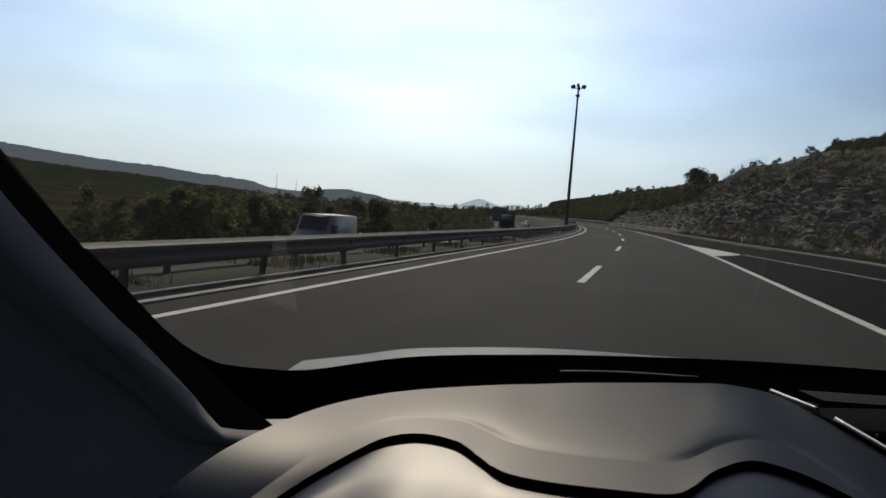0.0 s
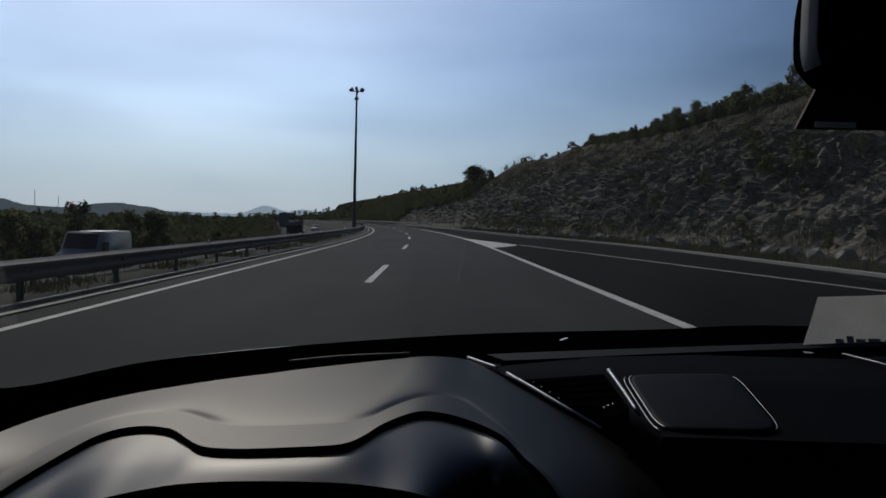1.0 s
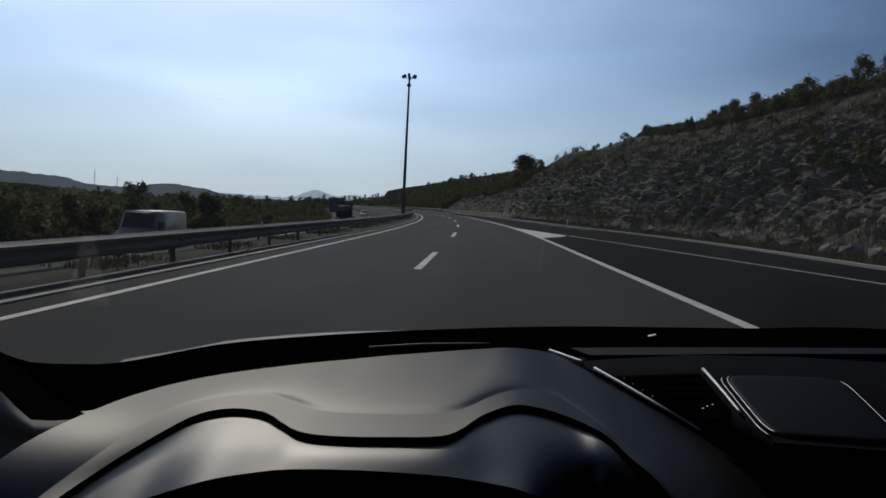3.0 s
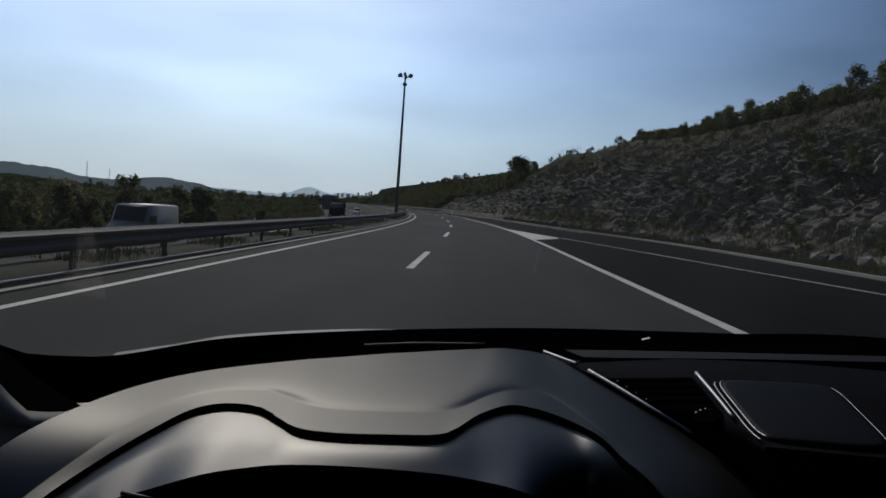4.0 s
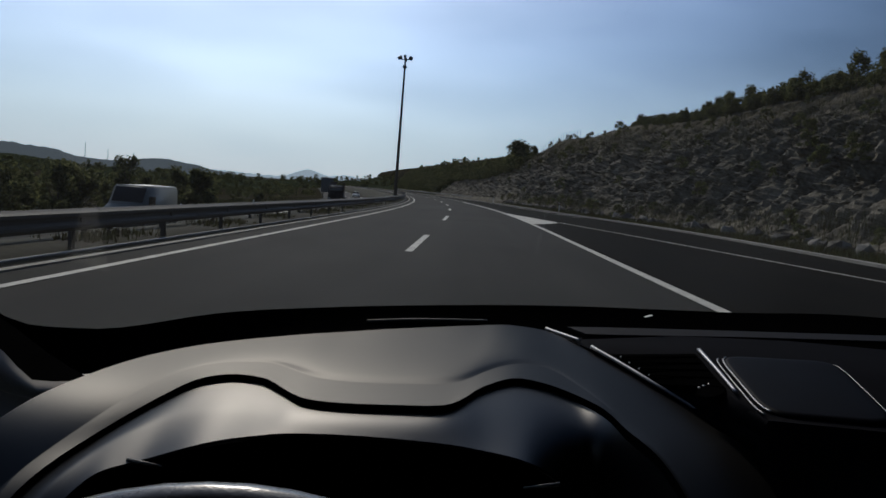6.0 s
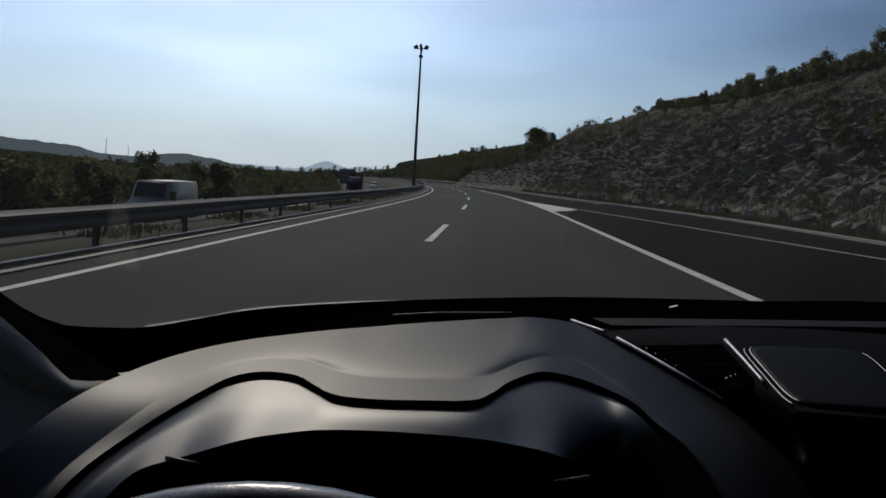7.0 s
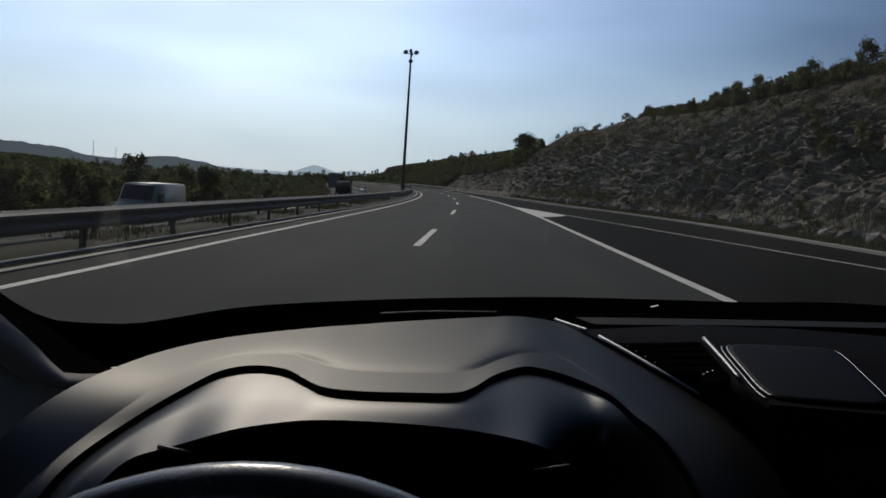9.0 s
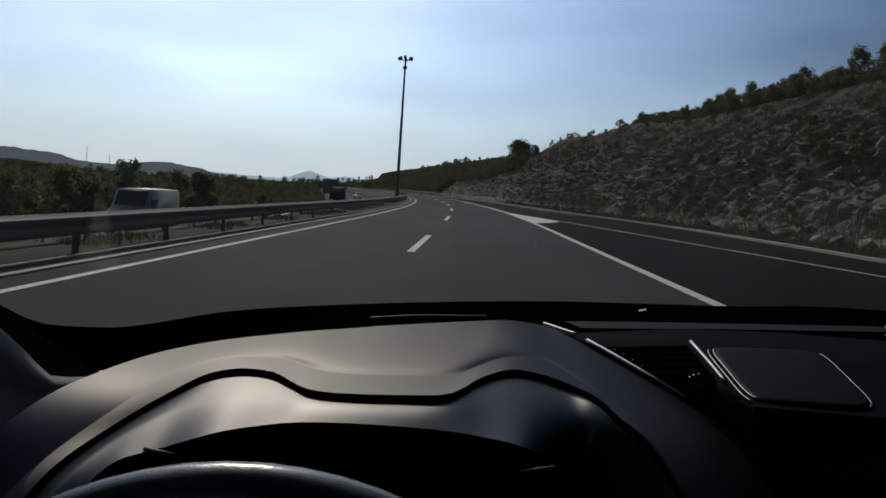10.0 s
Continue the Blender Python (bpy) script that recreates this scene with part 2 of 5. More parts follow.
M_LEAF = material("leaves", (0.07, 0.088, 0.036), 0.9, vary=0.45, scale=1.2, fine=12, bump=0.0, tint=(0.115, 0.118, 0.05), island=True, spec=0.05)
let_light_through(M_LEAF, 0.42)
M_BARK = material("bark", (0.09, 0.07, 0.05), 0.9, vary=0.3, scale=5, fine=40, bump=0.5, depth=0.02)
M_GREEN = material("sign_back", (0.09, 0.1, 0.1), 0.5, 0.3, vary=0.12, scale=1.5, fine=30, bump=0.05)
M_FOREST = material("forest_slope", (0.026, 0.032, 0.017), 1.0, vary=0.45, scale=0.03, fine=0.4, bump=1.0, depth=2.0, spec=0.0)


# ---- building blocks ----
def mesh_of(name, bm, mat, smooth=True):
    me = bpy.data.meshes.new(name)
    bm.normal_update()
    for f in bm.faces:
        f.smooth = smooth
    bm.to_mesh(me)
    bm.free()
    me.materials.append(mat)
    return me


def part(name, bm, mat, parent, label="", smooth=True):
    ob = new(name, mesh_of(name, bm, mat, smooth))
    ob.parent = parent
    if label:
        ob["label"] = label
    return ob


def thing(name, label, category, at=(0, 0, 0), group="", kind=""):
    ob = new(name)
    ob.location = at
    ob.empty_display_size = 0.2
    return tagged(ob, label, category, group, kind)


def solo(name, bm, mat, label, category, kind="", group="", smooth=True):
    return tagged(new(name, mesh_of(name, bm, mat, smooth)), label, category, group, kind)


def spline(points, n):
    """n points, evenly spaced, on a smooth curve through the given ones."""
    p = [Vector(q) for q in points]
    p = [2 * p[0] - p[1]] + p + [2 * p[-1] - p[-2]]
    out = []
    for i in range(1, len(p) - 2):
        a, b, c, d = p[i - 1:i + 3]
        for k in range(24):
            u = k / 24
            out.append(0.5 * (2 * b + (c - a) * u + (2 * a - 5 * b + 4 * c - d) * u * u + (3 * b - a - 3 * c + d) * u ** 3))
    out.append(p[-2])
    s = [0.0]
    for a, b in zip(out, out[1:]):
        s.append(s[-1] + (b - a).length)
    res, j = [], 0
    for i in range(n):
        w = s[-1] * i / (n - 1)
        while j < len(s) - 2 and s[j + 1] < w:
            j += 1
        u = (w - s[j]) / max(1e-9, s[j + 1] - s[j])
        res.append(out[j].lerp(out[j + 1], min(1, max(0, u))))
    return res


def sheet(rows, thick=0.004, down=None):
    """A curved panel through rows of points, with thickness and closed rims."""
    bm = bmesh.new()
    nr, nc = len(rows), len(rows[0])
    top = [[bm.verts.new(p) for p in r] for r in rows]
    norm = [[None] * nc for _ in range(nr)]
    for i in range(nr):
        for j in range(nc):
            du = rows[min(i + 1, nr - 1)][j] - rows[max(i - 1, 0)][j]
            dv = rows[i][min(j + 1, nc - 1)] - rows[i][max(j - 1, 0)]
            n = dv.cross(du)
            norm[i][j] = n.normalized() if n.length > 1e-12 else Vector((0, 0, 1))
    low = [[bm.verts.new(rows[i][j] + (Vector(down) * thick if down else -norm[i][j] * thick)) for j in range(nc)] for i in range(nr)]
    for i in range(nr - 1):
        for j in range(nc - 1):
            bm.faces.new((top[i][j], top[i][j + 1], top[i + 1][j + 1], top[i + 1][j]))
            bm.faces.new((low[i][j], low[i + 1][j], low[i + 1][j + 1], low[i][j + 1]))
    ring = [(0, j) for j in range(nc)] + [(i, nc - 1) for i in range(1, nr)] + [(nr - 1, j) for j in range(nc - 2, -1, -1)] + [(i, 0) for i in range(nr - 2, 0, -1)]
    for (a, b), (c, d) in zip(ring, ring[1:] + ring[:1]):
        f = bm.faces.new((top[a][b], low[a][b], low[c][d], top[c][d]))
        for e in f.edges:
            e.smooth = False
    bmesh.ops.recalc_face_normals(bm, faces=bm.faces)
    return bm


def blend(a, b, n, bulge=(0, 0, 0), power=1.0):
    """Rows between two curves, pushed out in the middle."""
    out = []
    for i in range(n):
        u = i / (n - 1)
        k = math.sin(math.pi * u ** power)
        out.append([p.lerp(q, u) + Vector(bulge) * k for p, q in zip(a, b)])
    return out


def tube(points, radius, sides=10, bm=None, taper=1.0):
    bm = bm or bmesh.new()
    pts = [Vector(p) for p in points]
    rings = []
    for i, p in enumerate(pts):
        d = (pts[min(i + 1, len(pts) - 1)] - pts[max(i - 1, 0)]).normalized()
        side = d.cross(Vector((0, 0, 1)))
        side = side.normalized() if side.length > 0.05 else Vector((1, 0, 0))
        up = side.cross(d).normalized()
        r = radius * (1 + (taper - 1) * i / (len(pts) - 1))
        rings.append([bm.verts.new(p + (side * math.cos(a) + up * math.sin(a)) * r) for a in (2 * math.pi * k / sides for k in range(sides))])
    for a, b in zip(rings, rings[1:]):
        for k in range(sides):
            bm.faces.new((a[k], a[(k + 1) % sides], b[(k + 1) % sides], b[k]))
    bm.faces.new(rings[0][::-1])
    bm.faces.new(rings[-1])
    return bm


def block(size, at=(0, 0, 0), bevel=0.0, bm=None, turn=None):
    """A box with rounded edges."""
    own = bmesh.new()
    bmesh.ops.create_cube(own, size=1)
    bmesh.ops.scale(own, vec=size, verts=own.verts)
    if bevel:
        bmesh.ops.bevel(own, geom=own.edges[:], offset=bevel, segments=2, affect="EDGES", profile=0.5)
    for e in own.edges:
        e.smooth = e.is_manifold and e.calc_face_angle(0.0) < 0.7
    if turn:
        bmesh.ops.transform(own, matrix=turn, verts=own.verts)
    bmesh.ops.translate(own, vec=at, verts=own.verts)
    if bm is None:
        return own
    tmp = bpy.data.meshes.new("tmp")
    own.to_mesh(tmp)
    own.free()
    bm.from_mesh(tmp)
    bpy.data.meshes.remove(tmp)
    return bm


# ---- the road's plan ----
BEND, STRAIGHT = 7.0e-4, 30.0


def cx(y):
    """How far the road has swung to the left at y: straight, then a bend."""
    u = max(0.0, y - STRAIGHT)
    return -BEND * u * u if u < 150 else -BEND * 150 * 150 - 2 * BEND * 150 * (u - 150)


def steps(y0, y1, near=1.5, far=8.0):
    ys, y = [], y0
    while y < y1:
        ys.append(y)
        y += near if abs(y) < 60 else far
    return ys + [y1]


def band(x0, x1, y0, y1, z, thick=0.05, near=1.5, far=6.0, bm=None):
    """A slab that follows the road; x0 and x1 are numbers or functions of y."""
    bm = bm or bmesh.new()
    f0 = x0 if callable(x0) else (lambda y: x0)
    f1 = x1 if callable(x1) else (lambda y: x1)
    prev = None
    for y in steps(y0, y1, near, far):
        c = cx(y)
        ring = [bm.verts.new(v) for v in ((c + f0(y), y, z), (c + f1(y), y, z), (c + f1(y), y, z - thick), (c + f0(y), y, z - thick))]
        if prev:
            for k in range(4):
                bm.faces.new((prev[k], prev[(k + 1) % 4], ring[(k + 1) % 4], ring[k]))
        else:
            bm.faces.new(ring[::-1])
        prev = ring
    bm.faces.new(prev)
    bmesh.ops.recalc_face_normals(bm, faces=bm.faces)
    for e in bm.edges:
        e.smooth = False
    return bm


LOW_ROAD = -2.1       # the far carriageway lies lower


def right_edge(y):
    """The kerb on the right: wide at the merging lane, then closing in."""
    u = min(1, max(0, (y - 36) / 52))
    return 12.4 - 3.2 * u * u * (3 - 2 * u)


def verge(y):
    return right_edge(y) + 2.9


# ---- ground and road ----
def smooth(a, b, v):
    u = min(1.0, max(0.0, (v - a) / (b - a)))
    return u * u * (3 - 2 * u)


def land(x, y):
    """Height of the land at lateral x from the road's line."""
    n = noise.noise((x * 0.02, y * 0.02, 3.1)) * 1.2 + noise.noise((x * 0.004, y * 0.004, 7.7)) * 6
    if x < -8:
        w = smooth(-19, -60, x)
        return LOW_ROAD - 0.3 - 2.2 * w + n * w * 0.8
    if x > 13:
        top = smooth(22, 30, x)
        return -0.3 + top * (12.0 + (x - 24) * 0.2 * smooth(24, 40, x) * (1 - 0.6 * smooth(120, 400, x)) + n * smooth(26, 60, x))
    return -0.3


def build_ground():
    bm = bmesh.new()
    xs = [-3000, -2000, -1200, -700, -420, -260, -170, -120, -90, -70, -55, -45, -36, -30, -25, -21, -19, -9, -7, 13, 16, 19, 22, 24, 26, 28, 30, 33, 37, 42, 48, 56, 66, 80, 100, 130, 180, 260, 400, 700, 1200, 2000, 3000]
    ys = [-400, -300, -200, -150] + list(range(-110, 300, 10)) + [320, 350, 390, 440, 500, 600, 750, 1000, 1500, 2200, 3000, 4200]
    grid = [[bm.verts.new((x + max(cx(y), -120), y, land(x, y))) for x in xs] for y in ys]
    for a, b in zip(grid, grid[1:]):
        for i in range(len(xs) - 1):
            bm.faces.new((a[i], a[i + 1], b[i + 1], b[i]))
    return solo("ground", bm, M_SCRUB, "dry scrubby ground beside the motorway", "ground", "structure")


build_ground()
solo("road", band(-4.95, right_edge, -130, 420, 0.0, 0.25), M_ASPHALT, "dark grey asphalt carriageway of a motorway", "road", "structure")
solo("ramp_road", band(lambda y: 3.25, lambda y: right_edge(y) - 0.02, -130, 420, 0.003, 0.02), M_ASPHALT_NEW, "newer and darker asphalt of the merging lane", "road", "structure")
solo("opposite_road", band(-19.6, -8.6, -130, 420, LOW_ROAD, 0.25), M_ASPHALT, "dark asphalt carriageway beyond the median", "road", "structure")
def median_bank():
    bm = bmesh.new()
    prev = None
    for y in steps(-130, 420, 1.5, 6.0):
        ring = [bm.verts.new((cx(y) + x, y, z)) for x, z in ((-5.0, 0.015), (-6.9, 0.0), (-7.6, -0.25), (-8.65, LOW_ROAD + 0.03), (-8.65, LOW_ROAD - 0.3), (-5.0, -0.4))]
        if prev:
            for k in range(6):
                bm.faces.new((prev[k], prev[(k + 1) % 6], ring[(k + 1) % 6], ring[k]))
        prev = ring
    bmesh.ops.recalc_face_normals(bm, faces=bm.faces)
    return bm


solo("median", median_bank(), M_DIRT, "dry grassy median strip between the carriageways", "median", "structure")


def build_markings():
    solo("edge_line", band(-4.46, -4.34, -130, 400, 0.007, 0.003), M_LINE, "white painted line along the median side", "road marking", "structure")
    for i in range(-7, 17):
        y = 15.1 + 18 * i
        solo("lane_dash", band(-1.27, -1.12, y, y + 6, 0.007, 0.003, near=1.5, far=1.5), M_LINE, "white painted dash between the lanes", "road marking", "structure", "lane dashes")
    inner = lambda y: 3.3 - 0.012 * max(0, y - 9)
    solo("merge_line", band(lambda y: inner(y) - 0.1, lambda y: inner(y) + 0.1, -130, 37.7, 0.007, 0.003), M_LINE, "white solid line beside the merging lane", "road marking", "structure")
    outer = lambda y: 5.1 + 0.165 * (43.6 - y)
    solo("ramp_line", band(lambda y: outer(y) - 0.07, lambda y: outer(y) + 0.07, -10, 43.6, 0.007, 0.003), M_LINE, "thin white line along the ramp", "road marking", "structure")
    blunt = lambda y: inner(y) + 0.1 + (outer(y) - 0.08 - inner(y) - 0.1) * min(1.0, (y - 37.7) / 5.9)
    solo("gore_marking", band(lambda y: inner(y) - 0.1, lambda y: max(inner(y) + 0.2, blunt(y)), 37.75, 102, 0.007, 0.003, near=0.6, far=2.0), M_LINE, "white painted wedge where the lanes join", "road marking", "structure")
    for i in range(22):
        y = 106 + 6.5 * i
        solo("merge_dash", band(2.75, 3.15, y, y + 3, 0.007, 0.003, far=1.5), M_LINE, "broad white dash beside the merging lane", "road marking", "structure", "broad dashes")
    solo("shoulder_line", band(lambda y: right_edge(y) - 1.3, lambda y: right_edge(y) - 1.14, 62, 400, 0.007, 0.003), M_LINE, "thin white line along the shoulder", "road marking", "structure")
    for x, w in ((-9.2, 0.2), (-17.4, 0.2)):
        solo("opposite_edge_line", band(x - w / 2, x + w / 2, -130, 400, LOW_ROAD + 0.007, 0.003), M_LINE, "white line on the far carriageway", "road marking", "structure")
    for i in range(-4, 16):
        solo("opposite_dash", band(-13.2, -13.05, 5 + 18 * i, 11 + 18 * i, LOW_ROAD + 0.007, 0.003, far=1.5), M_LINE, "white dash on the far carriageway", "road marking", "structure", "far lane dashes")


build_markings()


def tar_seam(points, width):
    """A wandering bead of tar over a crack in the asphalt."""
    rnd = random.Random(31)
    bm = bmesh.new()
    prev = None
    for k in range(61):
        u = k / 60
        p = Vector(points[0]).lerp(Vector(points[1]), u) + Vector((0, rnd.uniform(-0.14, 0.14), 0))
        w = width * rnd.uniform(0.6, 1.4)
        ring = [bm.verts.new(p + Vector((0, -w, 0))), bm.verts.new(p + Vector((0, w, 0)))]
        if prev:
            bm.faces.new((prev[0], ring[0], ring[1], prev[1]))
        prev = ring
    solo("tar_seam", bm, M_TAR, "black tar seam across the cracked asphalt", "road repair", "structure", smooth=False)


tar_seam(((-4.9, 64.5, 0.0085), (3.0, 60.0, 0.0085)), 0.09)
tar_seam(((-4.9, -9.0, 0.0085), (3.2, -9.4, 0.0085)), 0.05)
solo("drain_edge", band(-5.42, -5.32, -130, 420, 0.03, 0.3), M_CONCRETE, "thin concrete edge of the median drain", "kerb", "structure")
solo("median_kerb", band(-5.05, -4.93, -130, 420, 0.025, 0.3), M_CONCRETE, "pale concrete kerb along the median", "kerb", "structure")
solo("shoulder_kerb", band(right_edge, lambda y: right_edge(y) + 0.35, -130, 420, 0.1, 0.35), M_CONCRETE, "worn concrete gutter along the shoulder", "kerb", "structure")
solo("verge", band(lambda y: right_edge(y) + 0.35, lambda y: right_edge(y) + 4.5, -130, 420, 0.08, 0.3), M_VERGE, "dry earth verge under the rock cut", "verge", "structure")


# ---- rock cut ----
def crest(y):
    return 10.6 * smooth(-40, 20, y) * (0.885 + 0.115 * smooth(65, 115, y)) * (1 - 0.45 * smooth(120, 190, y)) + 0.6 * noise.noise((y * 0.05, 0, 4)) + 0.4


def face_in(u):
    """How far the face lies back at a share u of its height: an apron of earth, then steep."""
    return 8.5 * (0.09 * smooth(0.0, 0.09, u) + 0.91 * max(0.0, u) ** 1.45)


def build_slope(name, ys, n, mat, label):
    bm = bmesh.new()
    rows = []
    for y in ys:
        h = crest(y)
        row = []
        for j in range(n):
            u = j / (n - 1)
            x = verge(y) + face_in(u)
            z = 0.05 + h * u
            q = Vector((x * 0.7, y * 0.7 + z * 0.5, z * 0.45 - y * 0.2))
            d = noise.fractal(q, 0.7, 2.2, 6) * 0.45
            # ribs and gullies that run down the face
            d += 0.9 * (0.3 - abs(noise.noise((y * 0.3 + z * 0.16, z * 0.07, 2.0)))) + 0.85 * (0.28 - abs(noise.noise((y * 0.8 + z * 0.4, z * 0.15, 5.0)))) + 0.5 * (0.28 - abs(noise.noise((y * 2.1 + z * 0.9, z * 0.5, 9.0))))
            # broken blocks of two sizes, laid along beds that dip away
            for size, deep in ((1.5, 0.42), (0.6, 0.22)):
                near, at = noise.voronoi(Vector((x * 0.8, y * 1.15 + z * 0.5, z * 0.55 - y * 0.2)) / size + Vector((3.1, 7.7, size)))
                d += deep * (noise.cell(at[0] * 5.0) * 0.9 - 0.7 * min(1.0, near[0] * 1.1) + 0.3 * min(0.5, near[1] - near[0]))
            d -= 0.4
            ledge = (noise.noise((x * 0.3, y * 0.12, z * 1.3)) ** 2) * 0.4
            k = math.sin(math.pi * min(1, u * 1.02 + 0.03)) ** 0.5 if u < 0.97 else 0.15
            row.append(bm.verts.new((cx(y) + x - (d + ledge) * k, y + 0.3 * d, z + 0.5 * d * k * u)))
        row.append(bm.verts.new((cx(y) + verge(y) + 14, y, 0.05 + h * 1.04)))
        rows.append(row)
    for a, b in zip(rows, rows[1:]):
        for j in range(n):
            bm.faces.new((a[j], a[j + 1], b[j + 1], b[j]))
    bmesh.ops.recalc_face_normals(bm, faces=bm.faces)
    return solo(name, bm, mat, label, "slope", "structure", smooth=False)


build_slope("rock_cut", [-60 + 1.5 * i for i in range(46)] + [9 + 0.2 * i for i in range(300)] + [69 + 0.4 * i for i in range(138)] + [124 + 0.9 * i for i in range(100)], 96, M_ROCK, "steep grey limestone cutting beside the shoulder")
build_slope("wooded_bank", [213.5 + 1.6 * i for i in range(74)], 24, M_FOREST, "steep overgrown bank beyond the cutting")


# ---- guard rails ----
def rail_profile():
    return [(0.0, 0.0), (0.035, 0.03), (0.075, 0.055), (0.075, 0.095), (0.03, 0.135), (0.03, 0.175), (0.075, 0.215), (0.075, 0.255), (0.035, 0.28), (0.0, 0.31)]


def beam(x, y0, y1, z, face, step=2.0, rise=None):
    """A W-shaped rail along the road, its wave towards face."""
    bm = bmesh.new()
    prof = rail_profile()
    loop = [(p[0] * face, p[1]) for p in prof] + [((p[0] - 0.006) * face, p[1]) for p in reversed(prof)]
    prev = None
    for y in steps(y0, y1, step, 6.0):
        zz = z + (rise(y) if rise else 0)
        ring = [bm.verts.new((cx(y) + (x(y) if callable(x) else x) + a, y, zz + b)) for a, b in loop]
        if prev:
            m = len(ring)
            for k in range(m):
                bm.faces.new((prev[k], prev[(k + 1) % m], ring[(k + 1) % m], ring[k]))
        else:
            bm.faces.new(ring[::-1])
        prev = ring
    bm.faces.new(prev)
    bmesh.ops.recalc_face_normals(bm, faces=bm.faces)
    for e in bm.edges:
        e.smooth = False
    return bm


def post_mesh(h):
    bm = block((0.05, 0.012, h), (0, 0.05, h / 2))
    block((0.05, 0.012, h), (0, -0.05, h / 2), bm=bm)
    block((0.012, 0.1, h), (-0.02, 0, h / 2), bm=bm)
    block((0.16, 0.1, 0.12), (0.08, 0, h - 0.17), bm=bm)
    return mesh_of("post", bm, M_STEEL, False)


def guard_rail(x, y0, y1, z, face, label, spacing=3.2, start=10.6):
    g = thing("guard_rail", label, "guard rail", kind="structure")
    part("beam", beam(x, y0, y1, z, face), M_STEEL, g)
    me = post_mesh(z + 0.3)
    y = start + math.ceil((y0 - start) / spacing) * spacing
    while y < y1:
        o = new("post", me)
        o.parent = g
        o.location = (cx(y) + (x(y) if callable(x) else x) - 0.1 * face, y, 0.0)
        o.scale = (face, 1, 1)
        y += spacing
    # plates where two lengths overlap, and small reflectors on the upper edge
    plate = mesh_of("splice", beam(0.0, 0.0, 0.32, 0.0, 1, 0.32), M_STEEL, False)
    eye_plate = mesh_of("reflector", block((0.02, 0.09, 0.07), (0, 0, 0.035), 0.008), M_PAPER, False)
    y = start + 0.5
    while y < min(y1, 100):
        if y > y0:
            at = (cx(y) + (x(y) if callable(x) else x) + 0.004 * face, y, z)
            o = new("splice", plate)
            o.parent, o.location, o.scale = g, at, (face, 1, 1)
            if int(y / 4) % 4 == 0:
                o = new("reflector", eye_plate)
                o.parent, o.location = g, (at[0], y, z + 0.305)
        y += 4.0
    return g


guard_rail(-5.5, -30, 300, 0.28, 1, "galvanised steel guard rail on posts along the median")
guard_rail(-6.6, -120, 300, 0.1, -1, "weathered guard rail facing the far carriageway", start=12.7)
guard_rail(lambda y: right_edge(y) + 0.6, 150, 300, 0.45, -1, "grey steel guard rail below the wooded slope")


# ---- car interior ----
def wheel_part(parent, x, y, r, w):
    bm = bmesh.new()
    bmesh.ops.create_cone(bm, cap_ends=True, segments=24, radius1=r, radius2=r, depth=w)
    bmesh.ops.bevel(bm, geom=[e for e in bm.edges if abs(e.verts[0].co.z - e.verts[1].co.z) < 1e-6], offset=r * 0.12, segments=2, affect="EDGES")
    bmesh.ops.transform(bm, matrix=pose(x, y, r, 0, 90, 0), verts=bm.verts)
    wh = part("wheel", bm, M_RUBBER, parent)
    hub = bmesh.new()
    bmesh.ops.create_cone(hub, cap_ends=True, segments=16, radius1=r * 0.58, radius2=r * 0.5, depth=w + 0.02)
    bmesh.ops.transform(hub, matrix=pose(x, y, r, 0, 90, 0), verts=hub.verts)
    part("rim", hub, M_STEEL, wh)


def slab_side(outline, x, thick):
    """A flat side panel with the outline (y, z) at x."""
    bm = bmesh.new()
    a = [bm.verts.new((x - thick / 2, y, z)) for y, z in outline]
    b = [bm.verts.new((x + thick / 2, y, z)) for y, z in outline]
    bm.faces.new(a)
    bm.faces.new(b[::-1])
    n = len(outline)
    for k in range(n):
        bm.faces.new((a[k], b[k], b[(k + 1) % n], a[(k + 1) % n]))
    bmesh.ops.recalc_face_normals(bm, faces=bm.faces)
    for e in bm.edges:
        e.smooth = False
    return bm


car = thing("car", "dark grey interior of a car seen from the driver's seat", "car", (0, 0, 0))

# the hood's lip, its far edge and the visor's lower edge, point for point
GROOVE = [(-0.345, 0.54, 0.95), (-0.335, 0.6, 0.981), (-0.316, 0.685, 0.998), (-0.283, 0.745, 1.018), (-0.26, 0.772, 1.028), (-0.231, 0.783, 1.0325), (-0.196, 0.77, 1.035), (-0.165, 0.7325, 1.0365), (-0.138, 0.696, 1.039), (-0.102, 0.684, 1.041), (-0.05, 0.683, 1.044), (-0.009, 0.685, 1.047), (0.009, 0.705, 1.049), (0.029, 0.75, 1.051), (0.0605, 0.788, 1.053), (0.092, 0.788, 1.051), (0.124, 0.765, 1.047), (0.145, 0.727, 1.045), (0.158, 0.685, 1.04), (0.175, 0.62, 1.035), (0.19, 0.56, 1.009), (0.2, 0.5, 0.959)]
